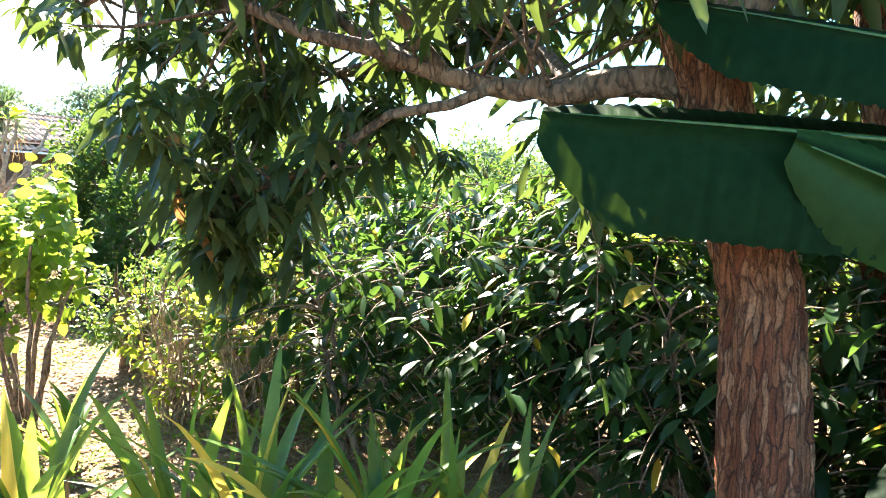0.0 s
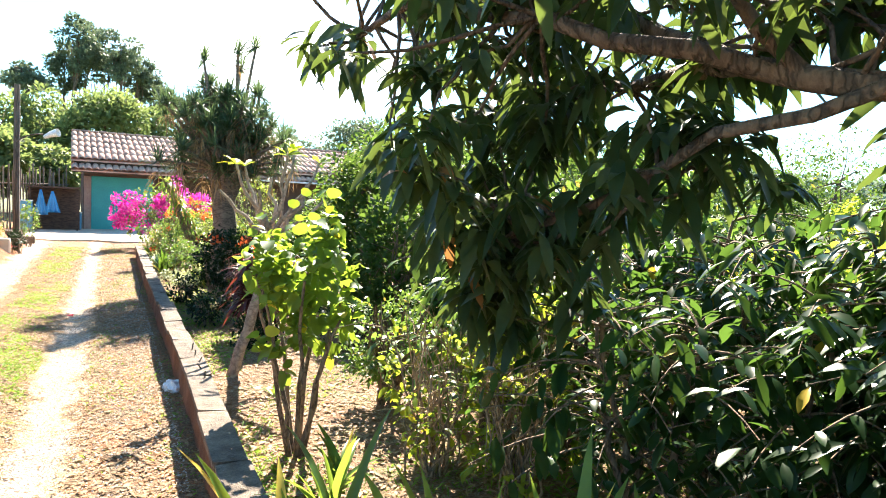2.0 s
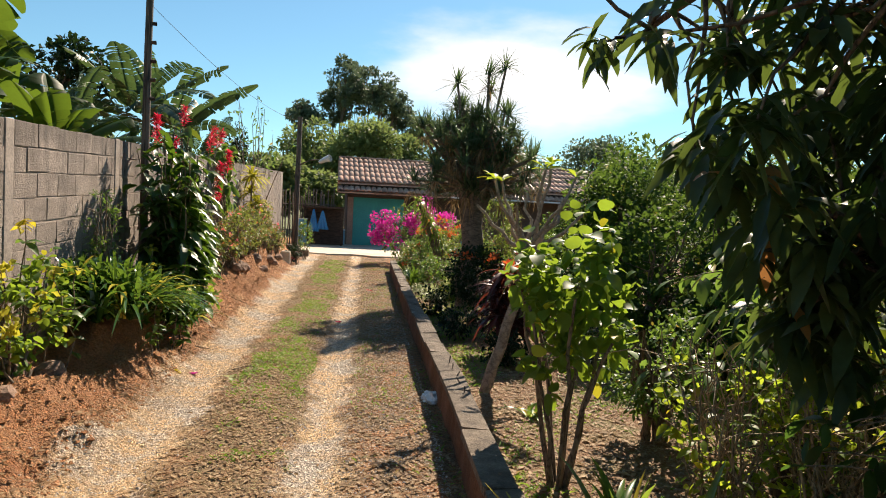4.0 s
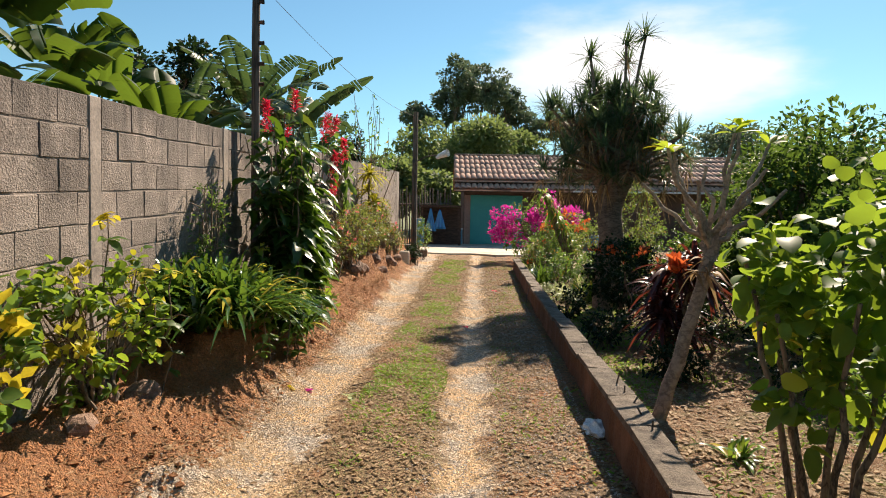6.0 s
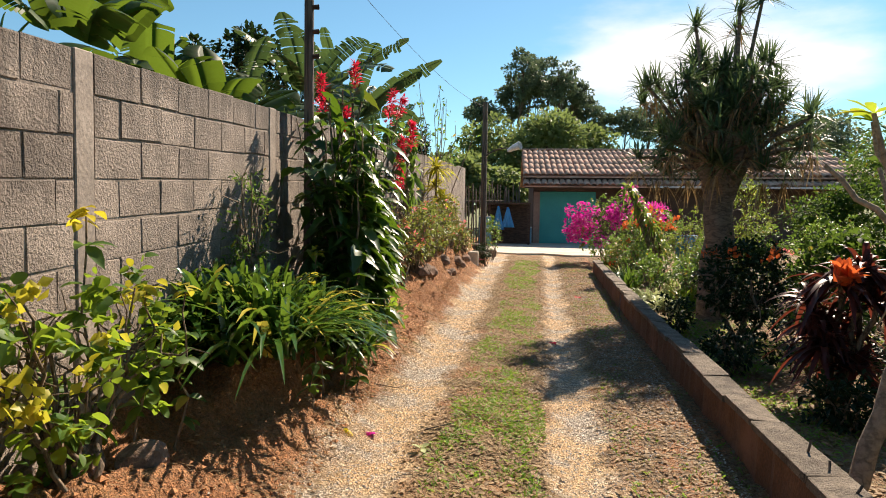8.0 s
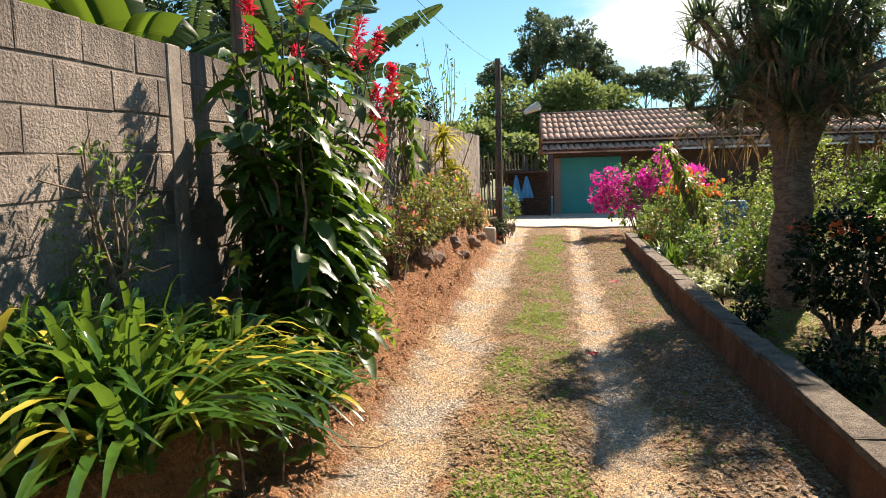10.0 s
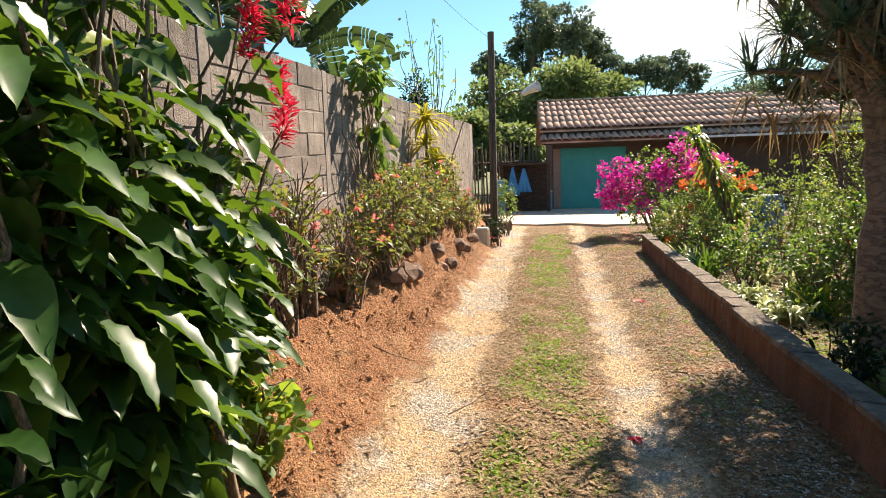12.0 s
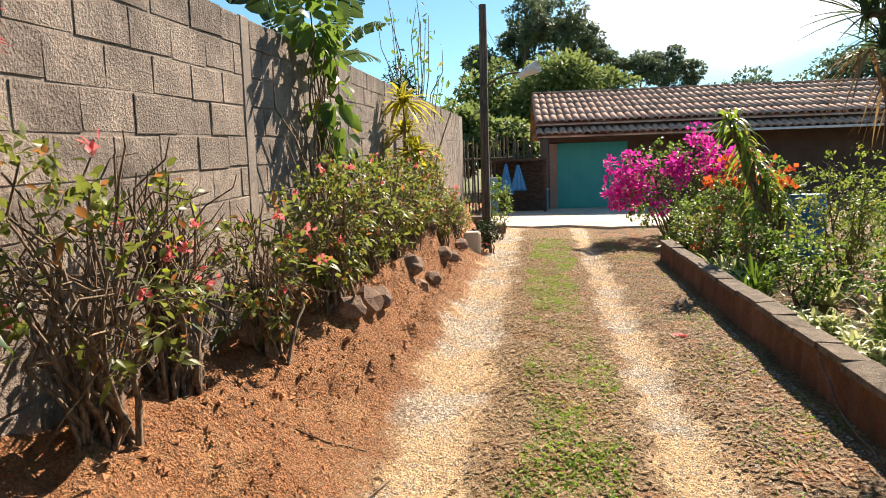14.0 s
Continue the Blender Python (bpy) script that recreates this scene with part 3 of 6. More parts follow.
# ---- kerb wall ----
def kerb():
    top, th, y0, y1 = 0.30, 0.13, 3.2, 20.7
    ys = np.arange(y0, y1, 0.09)
    root = thing("kerb_wall", (float(kerb_x(y0)), y0, -0.2), "low kerb wall with a worn concrete top and red-brown face beside the drive", "wall", kind="structure")

    def strip(name, x0, x1, z0, z1, mat, label):
        vs = []
        for y in ys:
            x, r = float(kerb_x(y)), 0.011 * max(y - 12, 0)
            j = RNG.normal(0, 0.006, 4) + 0.008 * np.sin(y * V(2.3, 3.1, 1.9, 2.7))
            vs += [(x + x0 + j[0] - (0.03 if z0 < 0 else 0), y, z0 + r), (x + x1, y, z0 + r), (x + x1 + j[1], y, z1 + r + j[3]), (x + x0 + j[0], y, z1 + r + j[2])]
        fs = [(4 * i + a, 4 * i + b, 4 * i + 4 + b, 4 * i + 4 + a) for i in range(len(ys) - 1) for a, b in ((0, 1), (1, 2), (2, 3), (3, 0))]
        n = 4 * (len(ys) - 1)
        fs += [(0, 3, 2, 1), (n, n + 1, n + 2, n + 3)]
        leaf_part(name, root, np.array(vs), np.array(fs), mat, label).data.polygons.foreach_set("use_smooth", [False] * len(fs))

    strip("face", 0.0, th, -0.35, top - 0.038, M_KERBFACE, "red-brown rendered face")
    def slab(ya, yb):
        """One worn coping slab, a little out of line with its neighbours."""
        bm = bmesh.new()
        r = bmesh.ops.create_cube(bm, size=1)
        bmesh.ops.bevel(bm, geom=list(bm.edges), offset=0.02, segments=2, affect="EDGES")
        lift, push, tilt = RNG.normal(0, 0.005), RNG.normal(0, 0.006), RNG.normal(0, 0.006)
        for v in bm.verts:
            y = ya + (v.co.y + 0.5) * (yb - ya)
            rise = 0.011 * max(y - 12, 0) + lift + tilt * v.co.x * 2
            p = Vector((float(kerb_x(y)) + push + 0.065 + v.co.x * (th + 0.05), y, top - 0.018 + rise + v.co.z * 0.044))
            v.co = p + Vector((noise.noise(p * 9) * 0.012, noise.noise(p * 7) * 0.012, noise.noise(p * 11 + Vector((3, 0, 0))) * 0.008)) - root.location
        part("coping_slab", bm, M_KERB, root)

    y = y0
    while y < y1 - 0.3:
        e = min(y + float(RNG.uniform(0.38, 0.95)), y1)
        slab(y, e - float(RNG.uniform(0.004, 0.016)))
        y = e
    for i, y in enumerate((6.6, 6.85, 7.1, 7.35, 7.6)):
        x = float(kerb_x(y)) + 0.1
        wood_part("iron_bar", root, [bend((x, y, top), (x + RNG.normal(0, 0.02), y + RNG.normal(0, 0.02), top + RNG.uniform(0.03, 0.07)), 3)], [(0.006, 0.006)], M_POLE, 5, "rusty iron bar")
    y = 14.2
    x = float(kerb_x(y)) - 0.02
    wood_part("cable", root, [bend((x + 0.1, y + 0.3, top + 0.02), (x - 0.012, y + 0.2, top - 0.02), 4), bend((x - 0.012, y + 0.2, top - 0.02), (x - 0.2, y - 1.0, 0.02), 9, 0.06, 0.012)], [(0.006, 0.006)] * 2, M_KERB, 5, "thin pale hanging cable")
    return root


kerb()


# ---- block wall ----
SLOPE = 0.053


def wall_top(y):
    return 2.17 + SLOPE * (y - 7)


def block_wall():
    y0, y1, th = -6.0, 33.0, 0.15
    root = thing("wall_west", (WALL_X - th / 2, y0, 0), "weathered unplastered concrete block wall with poured pillars", "wall", kind="structure")

    def slab(bm, ya, yb, za, zb, x0, x1, bev):
        """Box whose courses follow the wall's slope; za and zb are measured down from the top."""
        r = bmesh.ops.create_cube(bm, size=1)
        for v in r["verts"]:
            yy = ya if v.co.y < 0 else yb
            v.co = Vector((x0 if v.co.x < 0 else x1, yy - y0, wall_top(yy) + (za if v.co.z < 0 else zb)))
            v.co.x -= WALL_X - th / 2
        if bev:
            bmesh.ops.bevel(bm, geom=list({e for v in r["verts"] for e in v.link_edges}), offset=bev, segments=1, affect="EDGES")

    bm = bmesh.new()
    slab(bm, y0, y1, -4.0, -0.006, WALL_X - th, WALL_X - 0.007, 0)
    part("mortar", bm, M_MORTAR, root, "recessed grey mortar")
    pillars = [-2.6, -0.15, 2.3, 4.75, 7.2, 9.65, 12.1, 14.55, 17.0, 19.45, 21.9, 24.35, 26.8, 29.25, 31.7]
    for p in pillars:
        bm = bmesh.new()
        slab(bm, p - 0.07, p + 0.07, -3.2, 0.004, WALL_X - 0.1, WALL_X + 0.004, 0.006)
        part("pillar", bm, M_PILLAR, root, "poured concrete pillar")
    return root, pillars, slab


WALL, PILLARS, wall_slab = block_wall()


def chip(bm):
    """Uneven block edges."""
    r = random.Random(len(bm.verts) + 5 + int(abs(bm.verts[:][0].co.y) * 977))
    for v in bm.verts:
        v.co += Vector((r.uniform(-0.003, 0.002), r.uniform(-0.004, 0.004), r.uniform(-0.004, 0.004)))


def wall_blocks():
    """The blocks: the near stretch piece by piece, the rest joined."""
    rng = random.Random(3)
    pieces, rest = [], bmesh.new()
    for a, b in zip(PILLARS[:-1], PILLARS[1:]):
        lo, hi = a + 0.08, b - 0.08
        for c in range(11):
            z1, z0 = -0.2 * c - 0.002, -0.2 * c - 0.193
            y, first = lo, True
            while y < hi - 0.03:
                w = 0.195 if first and c % 2 else 0.39
                first = False
                e = min(y + w, hi)
                if e - y > 0.06:
                    k = rng.uniform(-0.005, 0.005)
                    pieces.append((y, e, z0 + k, z1 + k - rng.uniform(0, 0.004)))
                y = e + rng.choice((0.003, 0.004, 0.005, 0.005, 0.006, 0.008, 0.022))
    near = [p for p in pieces if 5.0 < p[0] < 17.0 and p[3] > -1.9]
    near = sorted(near, key=lambda p: (abs(p[0] - 11) + abs(p[3]) * 1.5))[:300]
    keep = set(near)
    for p in pieces:
        jit = rng.uniform(-0.004, 0.004)
        if p in keep:
            bm = bmesh.new()
            wall_slab(bm, *p, WALL_X - 0.03, WALL_X + jit, 0.004)
            chip(bm)
            part("block", bm, M_BLOCK, WALL)
        else:
            wall_slab(rest, *p, WALL_X - 0.03, WALL_X + jit, 0)
    chip(rest)
    part("blocks_further_on", rest, M_BLOCK, WALL, kind="stuff")


# ---- house ----
def house():
    x0, x1, yf, yr, yb = 0.62, 15.5, 33.6, 38.6, 43.6
    root = thing("house", (x0, 34.4, 0.2), "low brown tiled house with a teal garage door", "house")
    ze, zr, zg = 3.3, 4.86, 0.15
    # walls
    box_part("wall", root, (3.9, 34.45, zg - 0.4), (x1 - 0.5, 34.65, ze), M_HOUSEWALL, 0, "dark brown front wall")
    box_part("wall", root, (1.1, 34.45, 2.62), (3.9, 34.65, ze), M_HOUSEWALL, 0, "dark brown wall over the door")
    box_part("side_wall", root, (1.1, 34.655, zg - 0.4), (1.3, 42.6, ze), M_HOUSEWALL, 0)
    box_part("side_wall", root, (x1 - 0.7, 34.655, zg - 0.4), (x1 - 0.5, 42.6, ze), M_HOUSEWALL, 0)
    box_part("back_wall", root, (1.1, 42.605, zg - 0.4), (x1 - 0.5, 42.8, ze), M_HOUSEWALL, 0)
    box_part("pier", root, (1.12, 34.36, zg - 0.3), (1.4, 34.445, 2.6), M_PIER, 0.01, "pink-brown brick pier")
    door = box_part("door", root, (1.41, 34.5, 0.27), (3.89, 34.56, 2.61), M_TEAL, 0.005, "teal painted garage door")
    for i in range(9):
        bm = bmesh.new()
        x = 1.55 + i * 0.28
        box(bm, Vector((x, 34.485, 0.3)) - root.location, Vector((x + 0.012, 34.498, 2.58)) - root.location)
        part("seam", bm, M_TEAL, door)
    # lower pent strip with its own tiles, and dark fascia between
    box_part("fascia", root, (x0 + 0.1, 33.75, 2.98), (x1, 33.83, 3.22), M_DARKWOOD, 0.004, "dark wooden fascia")
    box_part("eave_board", root, (x0 + 0.05, 33.12, 2.70), (x1, 33.17, 2.80), M_DARKWOOD, 0.004)
    box_part("gable_board", root, (x0 + 0.02, 33.7, 3.0), (x0 + 0.07, 34.6, 3.2), M_DARKWOOD, 0.004)
    bm = bmesh.new()
    vs = [bm.verts.new(Vector(p) - root.location) for p in ((1.12, 34.6, ze - 0.1), (1.12, 42.7, ze - 0.1), (1.12, yr, zr - 0.12), (1.26, 34.6, ze - 0.1), (1.26, 42.7, ze - 0.1), (1.26, yr, zr - 0.12))]
    for f in ((0, 1, 2), (3, 5, 4), (0, 2, 5, 3), (1, 4, 5, 2), (0, 3, 4, 1)):
        bm.faces.new([vs[i] for i in f])
    part("gable", bm, M_HOUSEWALL, root)
    # roof decks under the tiles
    def deck(ya, za, yb2, zb):
        bm = bmesh.new()
        c = [(x0, ya, za), (x1, ya, za), (x1, yb2, zb), (x0, yb2, zb)]
        t = [bm.verts.new(Vector(p) - root.location) for p in c]
        u = [bm.verts.new(Vector(p) - root.location - Vector((0, 0, 0.05))) for p in c]
        bm.faces.new(t)
        bm.faces.new(u[::-1])
        for i in range(4):
            bm.faces.new((t[i], u[i], u[(i + 1) % 4], t[(i + 1) % 4]))
        return part("roof", bm, M_TILE, root, "clay tile roof")

    front = deck(yf, ze - 0.06, yr, zr - 0.06)
    deck(yr + 0.01, zr - 0.06, yb, ze - 0.06)
    pent = deck(33.05, 2.79, 33.75, 3.02)

    def tile(width, run, drop):
        """One long barrel tile: an arch that runs down the slope."""
        seg, vs, fs = 6, [], []
        for j, (u, s) in enumerate(((0, 1.08), (1, 0.95))):
            for i in range(seg + 1):
                a = math.pi * i / seg
                vs.append((-math.cos(a) * width / 2 * s, u * run, math.sin(a) * width * 0.42 * s + u * drop + (0.012 if j == 0 else 0)))
        fs = [(i, i + 1, i + seg + 2, i + seg + 1) for i in range(seg)]
        k = len(vs)
        vs += [(x, y, z - 0.014) for x, y, z in vs]
        fs += [(a + k, d + k, c + k, b + k) for a, b, c, d in fs] + [(i + 1, i, i + k, i + 1 + k) for i in range(seg)]
        return raw_mesh("tile", vs, fs, M_TILE)

    pitch, rows = 0.262, 5
    run, drop = (yr - yf) / rows, (zr - ze) / rows
    me = tile(0.25, run * 1.04, drop * 1.04)
    n = int((x1 - x0) / pitch)
    for i in range(n):
        for r in range(rows):
            x = x0 + 0.13 + i * pitch
            sag = -0.05 * math.sin(math.pi * (x - x0) / 5) * math.sin(math.pi * r / rows)
            t = part("tile", me, parent=front)
            t.location = Vector((x + RNG.normal(0, 0.008), yf + r * run, ze - 0.05 + r * drop + sag * 0.4 + RNG.normal(0, 0.004))) - root.location
    me2 = tile(0.25, 0.74, 0.25)
    for i in range(n):
        t = part("tile", me2, parent=pent)
        t.location = Vector((x0 + 0.13 + i * pitch + RNG.normal(0, 0.006), 33.0, 2.79)) - root.location
    for i in range(int((x1 - x0) / 0.4)):
        bm = bmesh.new()
        box(bm, Vector((x0 + i * 0.4, yr - 0.13, zr - 0.02)) - root.location, Vector((x0 + i * 0.4 + 0.41, yr + 0.13, zr + 0.1 + 0.01 * (i % 2))) - root.location, 0.05)
        part("ridge_tile", bm, M_TILE, root)
    # white gutter line of the long low roof further along
    box_part("gutter", root, (6.0, 32.95, 2.74), (x1, 33.04, 2.82), M_WHITE, 0.01, "pale eave gutter")


house()

pad = thing("concrete_pad", (1.0, 30, 0.1), "sunlit pale concrete pad before the garage door", "pavement", kind="structure")
bm = bmesh.new()
edge = [(-0.75, 27.4), (0.3, 26.6), (1.2, 26.9), (2.1, 26.0), (4.5, 26.4), (4.6, 34.4), (-1.4, 34.4), (-1.2, 30)]
top = [bm.verts.new((x - 1.0, y - 30, 0.275 - (0.06 if y < 28 else 0) - 0.1)) for x, y in edge]
low = [bm.verts.new((v.co.x, v.co.y, v.co.z - 0.25)) for v in top]
bm.faces.new(top)
for i in range(len(edge)):
    bm.faces.new((top[i], low[i], low[(i + 1) % len(edge)], top[(i + 1) % len(edge)]))
part("slab", bm, M_PAD, pad)


# ---- poles, fence, small built things ----
def pole(x, y, top, r, label, insulators=0, arm=False, z0=None):
    z0 = H(x, y) if z0 is None else z0
    root = thing("utility_pole", (x, y, z0), label, "pole")
    wood_part("post", root, [bend((x, y, z0 - 0.1), (x + 0.02, y, top), 6, 0, 0.006)], [(r, r * 0.82)], M_POLE, 8)
    for i in range(insulators):
        z = top - 0.35 - i * 0.22
        wood_part("insulator", root, [[(x + r * 0.7, y, z), (x + r + 0.035, y, z), (x + r + 0.05, y, z)]], [(0.02, 0.026)], M_DARKWOOD, 8, "dark ceramic insulator")
    if arm:
        wood_part("arm", root, [bend((x, y - r, 3.05), (x + 0.75, y - 0.5, 3.25), 7, -0.1)], [(0.02, 0.016)], M_POLE, 6, "curved lamp arm")
        v, f = tubes([[(x + 0.66, y - 0.45, 3.2), (x + 0.8, y - 0.53, 3.27), (x + 0.98, y - 0.64, 3.33)]], [(0.05, 0.11)], 10)
        leaf_part("lamp_head", root, v, f, M_WHITE, "pale street lamp head")
    return root


pole(-0.66, 22.5, 4.57, 0.085, "dark weathered wooden pole with a street lamp", arm=True)
pole(-1.76, 10.2, 4.1, 0.05, "thin grey post with insulators beside the block wall", 5)

wires = thing("overhead_wires", (-0.66, 22.5, 4.5), "thin sagging overhead wires between the poles", "wires")
wood_part("wire", wires, [bend((-0.66, 22.5, 4.45), (-1.76, 10.2, 4.0), 14, 0.25), bend((-0.66, 22.5, 4.3), (1.4, 33.9, 3.1), 10, 0.3)], [(0.004, 0.004)] * 2, M_DARKWOOD, 4)

fence = thing("stick_fence", (-1.9, 33.4, 0.3), "tall rough grey wooden stick fence", "fence")
for i in range(24):
    x = -2.2 + i * 0.115
    wood_part("stick", fence, [bend((x, 33.4 + RNG.normal(0, 0.03), 0.2), (x + RNG.normal(0, 0.05), 33.4, RNG.uniform(2.5, 3.05)), 3)], [(0.035, 0.028)], M_FENCE, 5)
for z in (0.9, 2.1):
    wood_part("rail", fence, [[(-2.3, 33.46, z), (0.55, 33.46, z + 0.05)]], [(0.03, 0.03)], M_FENCE, 5)


def blue_tank(x, y, w, d, h, label, name, mat):
    z = 0.27
    root = thing(name, (x, y, z), label, name.split("_")[-1])
    box_part("body", root, (x - w / 2, y - d / 2, z), (x + w / 2, y + d / 2, z + h), mat, 0.03)
    box_part("rim", root, (x - w / 2 - 0.02, y - d / 2 - 0.02, z + h - 0.05), (x + w / 2 + 0.02, y + d / 2 + 0.02, z + h), M_WHITE if mat is not M_WHITE else M_BLUE, 0.01, "paler rim")


blue_tank(0.75, 33.7, 0.55, 0.4, 0.75, "blue painted trough beside the garage pier", "water_trough", M_BLUE)
blue_tank(-0.95, 32.3, 0.5, 0.5, 1.2, "pale blue covered drum stand beside the fence", "drum_stand", M_BLUE)


def hung_cloth(x, y, top, drop, w):
    """Cloth hung from one point, falling in folds to a wider hem."""
    root = thing("hanging_cloth", (x, y, top - drop), "blue cloth hanging from a peg, spread at the hem", "cloth", "hanging cloths")
    vs = [(0.5 * w * (0.12 + 0.88 * r / 7) * (k / 12 * 2 - 1), 0.05 * math.sin(k * 1.7) * r / 7, drop * (1 - r / 7)) for r in range(8) for k in range(13)]
    fs = [(r * 13 + k, r * 13 + k + 1, r * 13 + k + 14, r * 13 + k + 13) for r in range(7) for k in range(12)]
    cloth = part("cloth", raw_mesh("cloth", vs, fs, M_BARREL), parent=root)
    cloth.modifiers.new("thickness", "SOLIDIFY").thickness = 0.012


hung_cloth(-0.42, 32.15, 1.9, 1.0, 0.5)
hung_cloth(-0.02, 32.15, 1.85, 0.85, 0.55)
shed = thing("shed_roof", (0.0, 33.0, 0.2), "low dark lean-to shed beside the house", "shed")
box_part("roof_sheet", shed, (-0.9, 32.2, 1.98), (0.95, 33.3, 2.05), M_DARKWOOD, 0.005)
for x in (-0.8, 0.85):
    box_part("post", shed, (x - 0.04, 32.3, 0.2), (x + 0.04, 32.38, 1.98), M_DARKWOOD, 0.004)
box_part("back_panel", shed, (-0.9, 33.24, 0.2), (0.95, 33.28, 1.97), M_DARKWOOD, 0)
steps = thing("concrete_steps", (-0.55, 25.9, 0.1), "two small concrete steps at the end of the bank", "steps")
for i in range(2):
    box_part("step", steps, (-0.95 - i * 0.35, 25.6, 0.1), (-0.35 - i * 0.35, 26.2, 0.36 + i * 0.18), M_KERB, 0.02)


def stone(x, y, s, z=None, label="reddish field stone on the bank"):
    z = H(x, y) if z is None else z
    bm = bmesh.new()
    bmesh.ops.create_icosphere(bm, subdivisions=2, radius=1)
    k = RNG.uniform(0, 9)
    for v in bm.verts:
        n = 1 + 0.28 * noise.noise(v.co * 1.3 + Vector((k, 0, 0))) + 0.1 * noise.noise(v.co * 3.1 + Vector((0, k, 0)))
        v.co = Vector((v.co.x * s * n, v.co.y * s * 0.8 * n, (v.co.z * 0.72 + 0.45) * s * n))
    ob = part("stone", bm, M_STONE)
    ob.location = (x, y, z - 0.03)
    ob.rotation_euler = (0, 0, k)
    tagged(ob, label, "stone", "stones edging the bank")


for x, y, s in ((-1.72, 12.5, 0.1), (-1.3, 14.75, 0.13), (-1.26, 15.05, 0.16), (-1.22, 15.4, 0.14), (-1.15, 16.55, 0.16), (-1.13, 17.0, 0.14), (-1.1, 17.9, 0.14), (-1.08, 18.9, 0.15), (-1.05, 19.8, 0.13), (-1.0, 20.8, 0.15), (-1.55, 6.4, 0.1), (-1.68, 6.8, 0.13), (-1.5, 7.0, 0.12), (-1.62, 13.9, 0.15)):
    stone(x, y, s)
for x, y, s in ((-1.02, 10.85, 0.045), (-1.0, 10.6, 0.04)):
    stone(x, y, s, label="dark lump of turned soil on the bank foot")
bag = bmesh.new()
bmesh.ops.create_icosphere(bag, subdivisions=3, radius=1)
for v in bag.verts:
    n = 1 + 0.35 * noise.noise(v.co * 2.2)
    v.co = Vector((v.co.x * 0.09 * n, v.co.y * 0.17 * n, (v.co.z + 0.6) * 0.05 * n))
bag = part("plastic_bag", bag, M_WHITE)
bag.location = (1.41, 7.5, -0.02)
tagged(bag, "crumpled white plastic bag beside the kerb", "bag")
# ---- plants: builders ----
def shrub(name, x, y, h, radii, n, ll, lw, mat, label, cat="shrub", stems=7, shape="oval", z=None, flowers=None, nf=0, fl=0.05, sprays=None, low=0.35, fill=0.4, wood=None, stem_r=0.012, droop=0.25, up=0.35, group=""):
    """A bush: bare stems from the ground, leaves gathered on sprays round them, flowers near the top."""
    z = H(x, y) if z is None else z
    root = thing(name, (x, y, z), label, cat, group)
    c = V(x, y, z + h - radii[2])
    for i in range(stems):
        a = RNG.uniform(0, 2 * math.pi)
        k = RNG.uniform(0.3, 0.85)
        tip = c + V(math.cos(a) * radii[0] * k, math.sin(a) * radii[1] * k, radii[2] * RNG.uniform(-0.1, 0.8))
        main = bend((x + RNG.normal(0, 0.05), y + RNG.normal(0, 0.05), z - 0.05), tip, 7, -0.08 * h * k * RNG.uniform(0, 1), 0.03 * h)
        lines, rad = [main], [(stem_r * RNG.uniform(0.8, 1.4), stem_r * 0.35)]
        for _ in range(2):
            s = main[RNG.integers(3, 6)]
            lines.append(bend(s, s + unit(RNG.normal(0, 1, 3) + V(0, 0, 0.6)) * radii[2] * 0.6, 4, 0, 0.02))
            rad.append((stem_r * 0.5, stem_r * 0.2))
        wood_part("stem", root, lines, rad, wood or M_TWIG, 5)
    v, f = clump(c, radii, n, ll, lw, shape, droop, up, fill, sprays if sprays is not None else max(12, n // 14))
    leaf_part("foliage", root, v, f, mat)
    if flowers:
        p, d = ball(nf, 0.85)
        d[:, 2] = np.abs(d[:, 2]) * 0.8 + 0.1
        b = c + p * radii * np.array((1, 1, 1.05))
        b[:, 2] = np.maximum(b[:, 2], c[2] - radii[2] * low)
        for p in b:
            q = np.repeat([p], 9, 0)
            v, f = leaves(q + RNG.normal(0, fl * 0.35, q.shape), unit(RNG.normal(0, 1, q.shape) + V(0, 0, 0.5)), RNG.normal(0, 1, q.shape), fl, fl * 0.7, "simple", 0, 0.3)
            leaf_part("flower", root, v, f, flowers)
    return root


